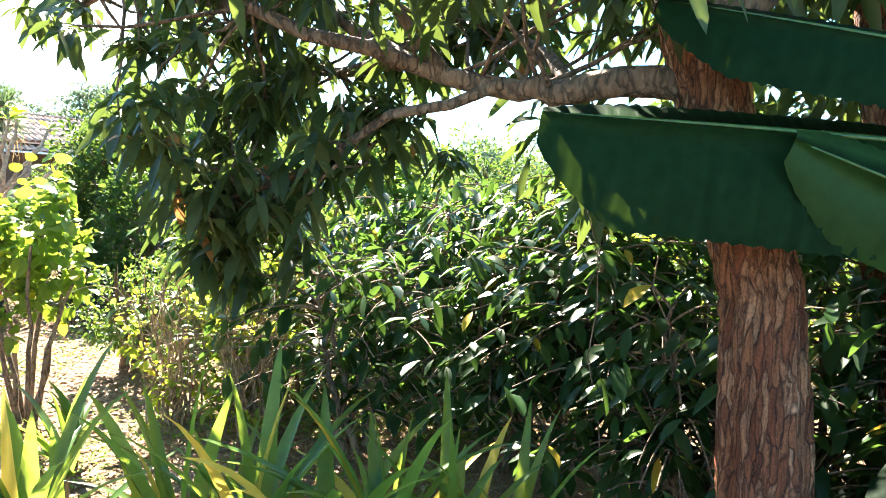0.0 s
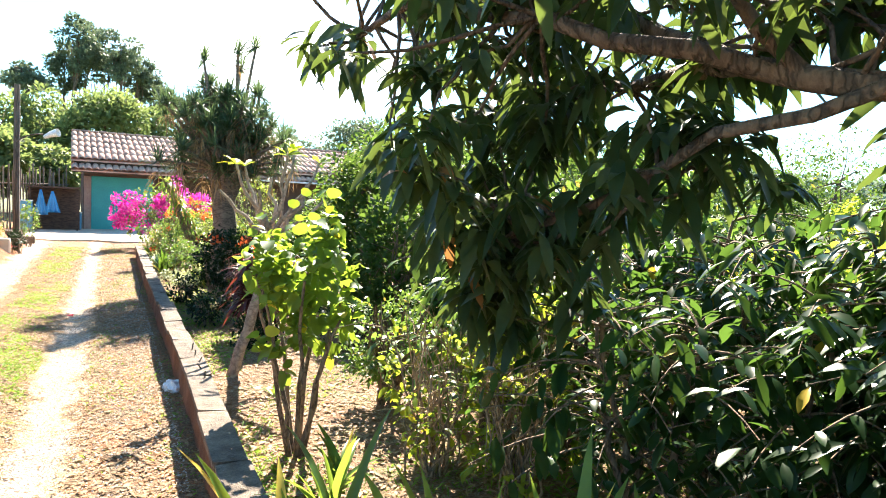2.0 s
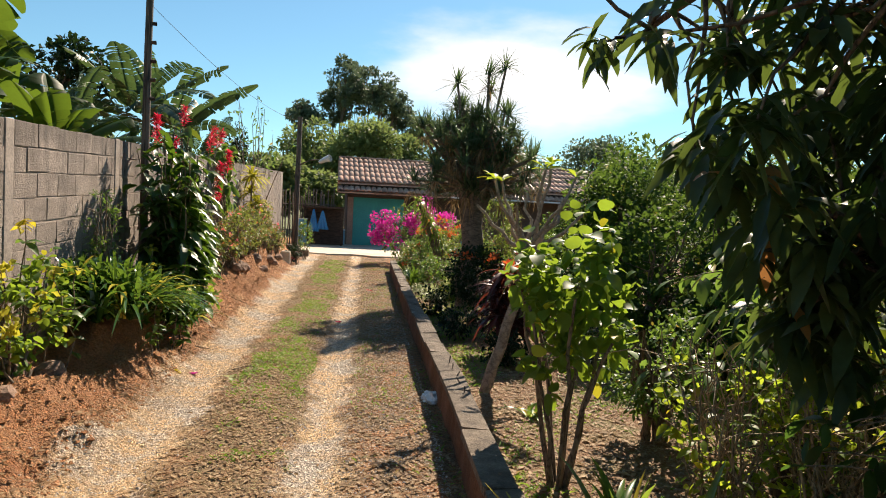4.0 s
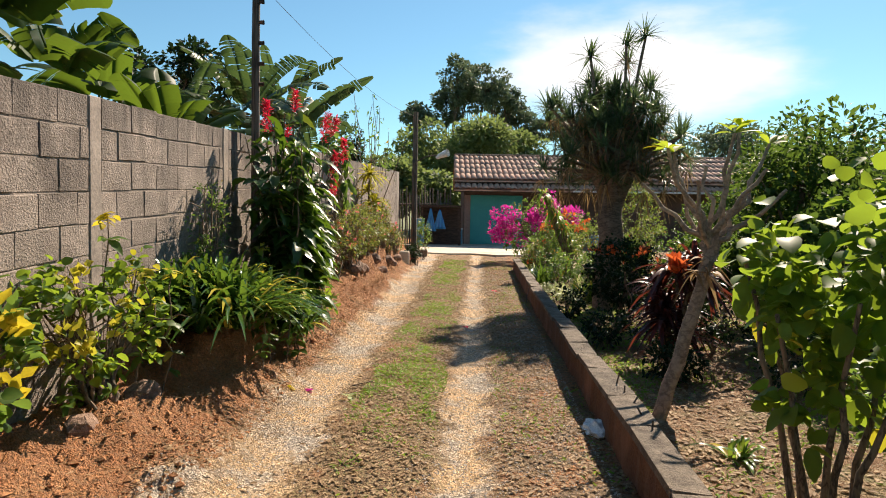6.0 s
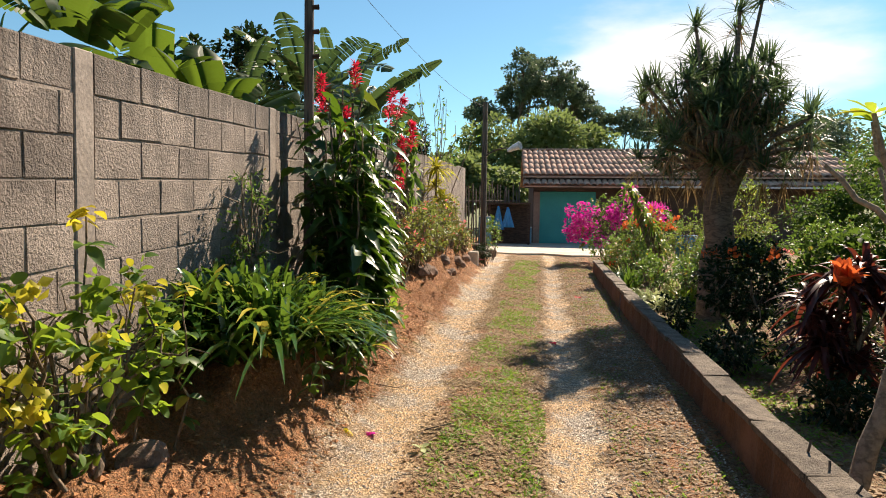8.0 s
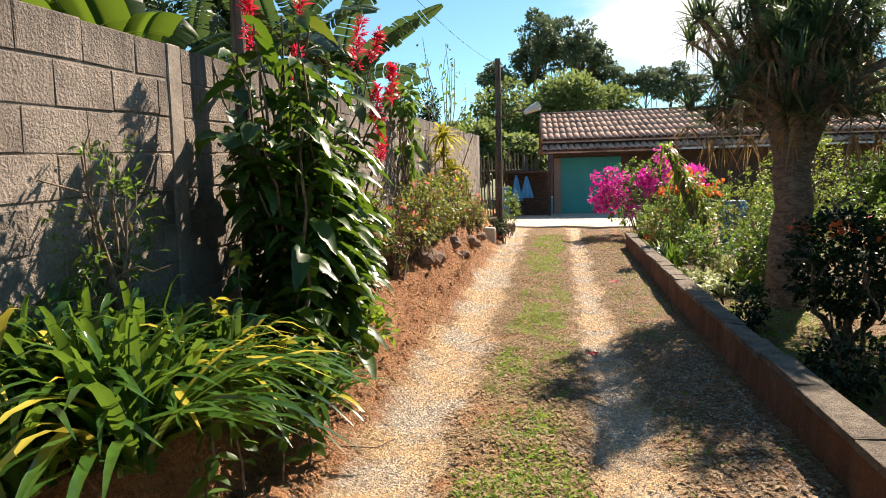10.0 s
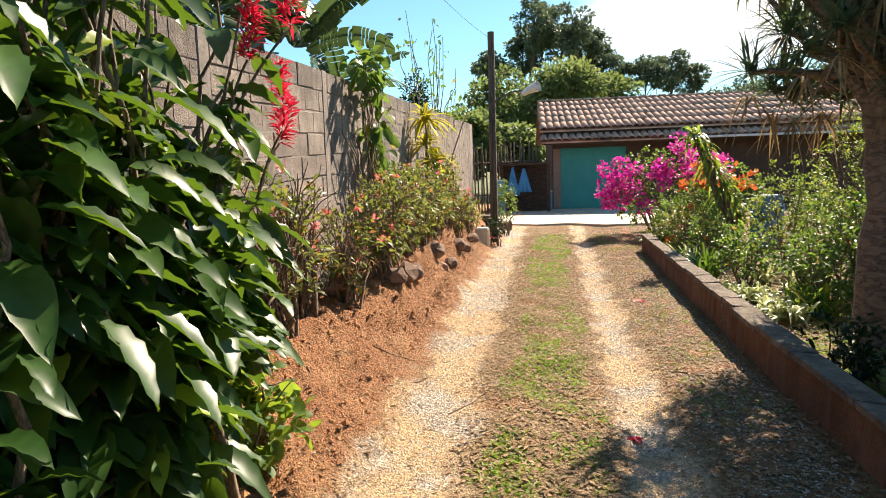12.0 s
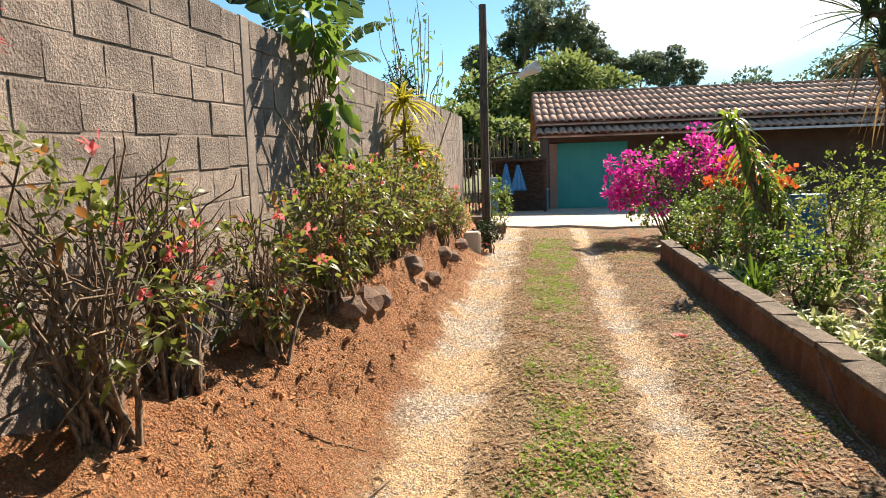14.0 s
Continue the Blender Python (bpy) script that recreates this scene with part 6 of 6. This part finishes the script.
for i in range(54):
    u = RNG.random()
    top = 1.75 - 0.15 * abs(u - 0.2) + 0.75 * math.exp(-((u - 0.64) / 0.1) ** 2) + 0.1 * math.sin(u * 9)
    p = (1.8 + 2.5 * u, 23.6 + RNG.normal(0, 0.3), (0.75 if u < 0.4 else 1.2) + (top - (0.75 if u < 0.4 else 1.2)) * RNG.random() ** 0.7)
    v, f = clump(p, (0.2, 0.22, 0.17) * RNG.uniform(0.5, 1.4, 3), 80, 0.07, 0.055, "round", 0.1, 0.2, 0.3)
    tagged(leaf_part("bloom", boug, v, f, L_MAGENTA, "magenta papery blooms"), kind="stuff")
for i in range(15):
    y = RNG.uniform(14.8, 22.8)
    x = float(kerb_x(y)) + 0.55 + RNG.random() * 2.6
    h = RNG.uniform(0.4, 0.8) + 0.28 * (x - 2)
    if math.hypot(x - 3.1, y - 14.3) > 0.8 and abs(x - 4.4 * (y - 9.5) / 11.7) > 0.5:
        shrub("border_shrub", x, y, h, (0.42, 0.45, h * 0.46), 800, RNG.uniform(0.05, 0.09), 0.03, (L_MID, L_FINE, L_OLIVE, L_MID)[i % 4], "leafy green border shrub behind the kerb", stems=6, group="border shrubs", flowers=(None, L_ORANGE, None, None, L_CORAL)[i % 5], nf=4, fl=0.07)
for i in range(16):
    y = RNG.uniform(15.2, 22.5)
    x = float(kerb_x(y)) + RNG.uniform(0.3, 1.4)
    strap_plant("border_strap_plant", x, y, 34, RNG.uniform(0.6, 1.0), 0.035, (L_STRAP, L_VARIEG, L_BLADE)[i % 3], "upright arching strap-leaved border plant behind the kerb", "plant", 0.45, (40, 87), 2, 0.1)
for x, y in ((2.72, 15.25), (2.6, 16.2)):
    strap_plant("striped_strap_plant", x, y, 70, 0.6, 0.034, L_VARIEG, "arching strap leaves, pale and striped, behind the kerb", "plant", 0.65, (35, 85), 3, 0.14)

barrel = thing("plastic_barrel", (4.5, 21.2, H(4.5, 21.2)), "bright blue plastic barrel standing in the garden", "barrel")
prof = ((0, 0.25), (0.05, 0.27), (0.3, 0.29), (0.32, 0.3), (0.36, 0.3), (0.38, 0.29), (0.62, 0.29), (0.64, 0.3), (0.68, 0.3), (0.7, 0.29), (0.92, 0.27), (0.95, 0.25))
vs = [(r * math.cos(k * math.pi / 10), r * math.sin(k * math.pi / 10), z) for z, r in prof for k in range(20)]
fs = [(i * 20 + k, i * 20 + (k + 1) % 20, (i + 1) * 20 + (k + 1) % 20, (i + 1) * 20 + k) for i in range(len(prof) - 1) for k in range(20)]
part("body", raw_mesh("body", vs, fs, M_BARREL), parent=barrel)
vs = [(r * math.cos(k * math.pi / 10), r * math.sin(k * math.pi / 10), z) for z, r in ((0.935, 0.02), (0.935, 0.24), (0.97, 0.25), (0.97, 0.23), (0.95, 0.02)) for k in range(20)]
part("lid", raw_mesh("lid", vs, [f for f in fs if max(f) < 100], M_BARREL), parent=barrel, label="round blue lid")

# ---- garden to the right ----
for x, y, h, r in ((4.6, 9.8, 1.9, 0.8), (5.2, 12.6, 2.0, 0.9), (4.2, 12.9, 1.4, 0.6), (5.6, 9.0, 1.9, 0.9), (6.4, 7.4, 1.5, 0.9), (7.2, 10.5, 1.7, 1.0), (5.0, 11.0, 1.3, 0.8), (6.6, 5.2, 1.5, 0.9), (4.6, 8.0, 1.2, 0.6)):
    shrub("sunlit_bush", x, y, h, (r, r, h * 0.45), 2000, 0.1, 0.06, L_LIGHT if y < 7.5 else L_CITRUS, "leafy green bush in the garden", stems=10, stem_r=0.02)
for x, y, h, r in ((7.5, 15.5, 3.2, 1.4), (9.5, 20, 4.2, 1.9), (11.5, 15, 3.6, 1.8), (9.0, 11.5, 3.4, 1.6), (6.5, 14.2, 3.5, 1.2), (8.2, 8.6, 2.8, 1.4), (13.5, 19, 4.6, 2.1), (7.6, 20.5, 2.3, 1.2), (7.3, 12.9, 3.5, 1.4), (12.5, 10, 3.4, 1.9), (15.5, 6.5, 3.4, 2.2), (17, 1.5, 3.0, 2.2), (11, 24, 4.5, 2.0), (19, 12, 4.4, 2.6), (4.95, 11.6, 3.1, 1.05), (5.7, 9.7, 2.9, 1.0), (5.3, 8.0, 2.4, 0.8)):
    tree("garden_tree", x, y, h, (r, r, h * 0.42), 5200, 0.12, 0.055, L_CITRUS, "leafy green citrus tree in the garden", 0.08, clumps=34, cr=0.36, flat=0.8)
tree("avocado_tree", 5.35, 6.0, 2.55, (0.95, 0.95, 0.95), 2600, 0.15, 0.07, L_MID, "young tree with big bright leaves behind the coffee", 0.07, clumps=26, cr=0.4)
for x, y, h, r in ((9, 2.5, 1.7, 1.5), (11.5, 5.5, 1.9, 1.8), (12, 0.5, 1.6, 1.8), (15, 3, 2.0, 2.2), (9, -2, 2.2, 1.7), (14, 8, 2.4, 2.0), (8, 5.5, 1.5, 1.1)):
    shrub("field_thicket", x, y, h, (r, r, h * 0.5), 2600, 0.13, 0.08, L_LIGHT, "sunlit green thicket beyond the coffee bushes", "thicket", stems=8, stem_r=0.02, shape="simple")

# ---- distance ----
def far_tree(x, y, h, r, mat, label, n=5200, ll=0.5, trunk=0.25, flat=0.75, clumps=30, cr=0.3, cz=0.36):
    tree("tall_tree", x, y, h, (r, r, h * cz), n, ll, ll * 0.6, mat, label, trunk, clumps=clumps, cr=cr, flat=flat)


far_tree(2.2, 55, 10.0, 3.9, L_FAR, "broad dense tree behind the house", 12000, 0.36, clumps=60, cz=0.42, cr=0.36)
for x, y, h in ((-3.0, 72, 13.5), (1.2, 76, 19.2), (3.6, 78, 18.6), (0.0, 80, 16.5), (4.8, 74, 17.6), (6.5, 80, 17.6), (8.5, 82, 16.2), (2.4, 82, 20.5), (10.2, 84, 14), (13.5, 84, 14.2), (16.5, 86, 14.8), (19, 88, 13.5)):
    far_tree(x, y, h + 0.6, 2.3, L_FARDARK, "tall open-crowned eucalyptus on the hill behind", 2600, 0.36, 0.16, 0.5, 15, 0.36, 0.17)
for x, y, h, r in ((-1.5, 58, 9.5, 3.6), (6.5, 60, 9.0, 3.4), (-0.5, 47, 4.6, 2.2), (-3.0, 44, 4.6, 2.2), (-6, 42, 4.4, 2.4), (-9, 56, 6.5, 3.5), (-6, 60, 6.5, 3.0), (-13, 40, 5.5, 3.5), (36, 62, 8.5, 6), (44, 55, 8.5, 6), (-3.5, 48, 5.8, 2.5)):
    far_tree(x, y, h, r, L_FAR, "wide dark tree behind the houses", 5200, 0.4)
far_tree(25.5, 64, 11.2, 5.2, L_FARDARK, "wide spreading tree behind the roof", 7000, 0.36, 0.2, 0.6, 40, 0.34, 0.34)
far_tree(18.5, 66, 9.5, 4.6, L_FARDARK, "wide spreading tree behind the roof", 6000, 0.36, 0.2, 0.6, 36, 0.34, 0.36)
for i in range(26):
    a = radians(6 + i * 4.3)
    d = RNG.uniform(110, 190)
    far_tree(d * math.sin(a), d * math.cos(a), RNG.uniform(8, 12), RNG.uniform(8, 12), L_FARBLUE, "distant tree on the far slope in haze-tinted leaf colour", 1100, 1.6, 0.3, 0.6, 16, 0.4)


# ---- small loose cover of the ground ----
def scatter_xy(n, zone):
    """Places on the drive or in the garden, thicker where the ground is unused."""
    if zone == "drive":
        y = RNG.uniform(4.5, 24, n * 3) ** 1.0
        x = RNG.uniform(-1.1, 1.5, n * 3) + 0.05 * (y - 8)
        m = np.exp(-((x - left_track(y)) / 0.28) ** 4) + np.exp(-((x - right_track(y)) / 0.21) ** 4)
        ok = RNG.random(n * 3) > 0.95 * np.minimum(m, 1)
        return x[ok][:n], y[ok][:n]
    y = RNG.uniform(3.0, 16, n)
    return kerb_x(y) + 0.25 + RNG.random(n) ** 1.4 * 5.0, y


def ground_leaves(name, n, zone, ll, mat, label, lw=0.45, up=0.12):
    x, y = scatter_xy(n, zone)
    n = len(x)
    a = RNG.uniform(0, 6.28, n)
    b = np.stack([x, y, height(x, y) + 0.008], 1)
    s = RNG.uniform(0.5, 1.4, n)
    v, f = leaves(b, np.stack([np.cos(a), np.sin(a), RNG.uniform(-0.02, up, n)], 1), RNG.normal(0, 0.22, (n, 3)) + V(0, 0, 1), ll * s, ll * lw * s, "simple", 0.05, 0.35)
    tagged(part(name, raw_mesh(name, v, f, mat)), label, "leaf litter", kind="stuff")


ground_leaves("leaf_litter", 34000, "drive", 0.038, L_DRY, "dry brown leaves and chips strewn over the drive")
ground_leaves("garden_litter", 16000, "garden", 0.058, L_DRY, "pale dry leaves lying under the garden bushes")


def grass(name, n, zone, ll, label, patch):
    x, y = scatter_xy(n * 3, zone)
    ok = patch(x, y)
    x, y = x[ok][:n], y[ok][:n]
    n = len(x)
    a = RNG.uniform(0, 6.28, n)
    b = np.stack([x, y, height(x, y) - 0.005], 1)
    v, f = leaves(b, np.stack([np.cos(a) * 0.8, np.sin(a) * 0.8, RNG.uniform(0.3, 1.2, n)], 1), RNG.normal(0, 0.5, (n, 3)) + V(0, 0, 1), ll * RNG.uniform(0.5, 1.3, n), ll * 0.16, "simple", 0.35, 0.3)
    tagged(part(name, raw_mesh(name, v, f, L_GRASS)), label, "grass", kind="stuff")


grass("grass", 52000, "drive", 0.06, "short trodden grass between the wheel tracks", lambda x, y: (np.abs(x - (left_track(y) + right_track(y)) / 2 - 0.08) < 0.3 + 0.1 * wavy(x, y, 2.1, 0.3)) & (0.7 * wavy(x, y, 1.3, 1.1) + 0.7 * wavy(x, y, 4.7, 2.0) + 0.6 * wavy(x, y, 11.0, 0.4) + RNG.normal(0, 0.5, x.shape) > 0.35) & (y > 6))
grass("verge_grass", 7000, "drive", 0.06, "sparse grass beside the kerb", lambda x, y: (x > kerb_x(y) - 0.75) & (x < kerb_x(y) - 0.02) & (wavy(x, y, 2.7, 0.9) + RNG.normal(0, 0.3, x.shape) > 0.25))
grass("garden_grass", 24000, "garden", 0.08, "thin dry grass in the garden", lambda x, y: wavy(x, y, 1.7, 0.6) + RNG.normal(0, 0.4, x.shape) > 0.1)


def pebbles(name, n, place, size, mat, label):
    """Small faceted stones or clods, joined."""
    x, y = place(n)
    n = len(x)
    t = V(1, 1, 1, -1, -1, 1, -1, 1, -1, 1, -1, -1).reshape(4, 3) / 1.7
    o = np.array([(1, 0, 0), (-1, 0, 0), (0, 1, 0), (0, -1, 0), (0, 0, 0.6), (0, 0, -0.6)], float)
    v = o[None] * RNG.uniform(0.6, 1.3, (n, 6, 1)) * (size * RNG.uniform(0.5, 1.5, n) ** 1.5)[:, None, None]
    a = RNG.uniform(0, 6.28, n)
    c, s = np.cos(a)[:, None], np.sin(a)[:, None]
    v = np.stack([v[..., 0] * c - v[..., 1] * s, v[..., 0] * s + v[..., 1] * c, v[..., 2]], -1)
    v += np.stack([x, y, height(x, y)], 1)[:, None]
    q = np.array([(4, 0, 2), (4, 2, 1), (4, 1, 3), (4, 3, 0), (5, 2, 0), (5, 1, 2), (5, 3, 1), (5, 0, 3)])
    f = ((np.arange(n) * 6)[:, None, None] + q[None]).reshape(-1, 3)
    tagged(part(name, raw_mesh(name, v.reshape(-1, 3), f, mat, False)), label, "gravel", kind="stuff")


def on_tracks(n):
    y = RNG.uniform(4.5, 22, n)
    k = RNG.random(n) < 0.5
    return np.where(k, left_track(y), right_track(y) + 0.02) + RNG.normal(0, 0.17, n), y


def on_bank(n):
    y = RNG.uniform(4.5, 22, n)
    return -0.95 - RNG.random(n) ** 1.3 * 0.6, y


pebbles("gravel", 20000, on_tracks, 0.0068, M_GRAVEL, "pale grey gravel in the wheel tracks")
pebbles("big_clods", 1700, on_bank, 0.017, M_CLOD, "larger red soil clods on the bank")
pebbles("soil_clods", 7000, on_bank, 0.009, M_CLOD, "crumbled red soil clods on the bank")
pebbles("verge_gravel", 12000, lambda n: (lambda y: (kerb_x(y) - 0.1 - RNG.random(n) ** 1.5 * 0.6, y))(RNG.uniform(4.5, 20, n)), 0.006, M_GRAVEL, "grey gravel beside the kerb")


def straw():
    n = 20000
    x, y = on_bank(n)
    x = x + 0.12 + RNG.normal(0, 0.08, n)
    a = RNG.uniform(0, 6.28, n)
    b = np.stack([x, y, height(x, y) + 0.01], 1)
    v, f = leaves(b, np.stack([np.cos(a), np.sin(a), RNG.uniform(-0.25, 0.25, n)], 1), RNG.normal(0, 0.3, (n, 3)) + V(0, 0, 1), RNG.uniform(0.02, 0.1, n), 0.004, "simple", 0.0, 0.3)
    tagged(part("straw", raw_mesh("straw", v, f, L_DRY)), "dry straw and twig bits on the soil bank", "leaf litter", kind="stuff")


straw()


def fallen(name, pts, r, mat, label, cat):
    ob = thing(name, pts[0], label, cat)
    wood_part("twig", ob, [np.array(pts)], [(r, r * 0.5)], mat, 5)


for a, b, s in (((-0.95, 12.6), (-0.72, 13.2), 0.006), ((-1.35, 13.25), (-0.9, 13.45), 0.007), ((-1.5, 12.15), (-1.25, 12.0), 0.008), ((-0.5, 12.35), (-0.28, 12.75), 0.005), ((-1.0, 9.6), (-0.75, 9.9), 0.005), ((-0.45, 8.6), (-0.2, 8.75), 0.006), ((0.95, 12.4), (1.2, 12.9), 0.006), ((1.1, 13.3), (1.35, 13.0), 0.006), ((0.05, 8.7), (0.3, 9.0), 0.008)):
    m = ((a[0] + b[0]) / 2 + 0.04, (a[1] + b[1]) / 2)
    fallen("fallen_twig", [(p[0], p[1], H(*p) + s) for p in (a, m, b)], s, M_TWIG, "thin dry twig lying on the soil", "twig")
for x, y, mat, lab in ((-0.78, 8.55, L_MAGENTA, "fallen magenta blossom on the drive edge"), (-0.92, 8.4, L_YELLOW, "fallen yellow-green leaf on the drive edge"), (1.3, 15.9, L_REDFLOWER, "fallen red blossom beside the kerb"), (0.62, 12.0, L_REDFLOWER, "fallen red petal on the drive"), (-0.42, 8.2, L_VARIEG, "fallen pale dry leaf on the drive")):
    q = np.repeat([V(x, y, H(x, y) + 0.015)], 5, 0) + RNG.normal(0, 0.008, (5, 3))
    v, f = leaves(q, RNG.normal(0, 1, (5, 3)) * (1, 1, 0.3), V(0, 0, 1) + RNG.normal(0, 0.3, (5, 3)), 0.06, 0.04, "round", 0, 0.3)
    tagged(part("fallen_leaf", raw_mesh("fallen_leaf", v, f, mat)), lab, "leaf")

wall_blocks()
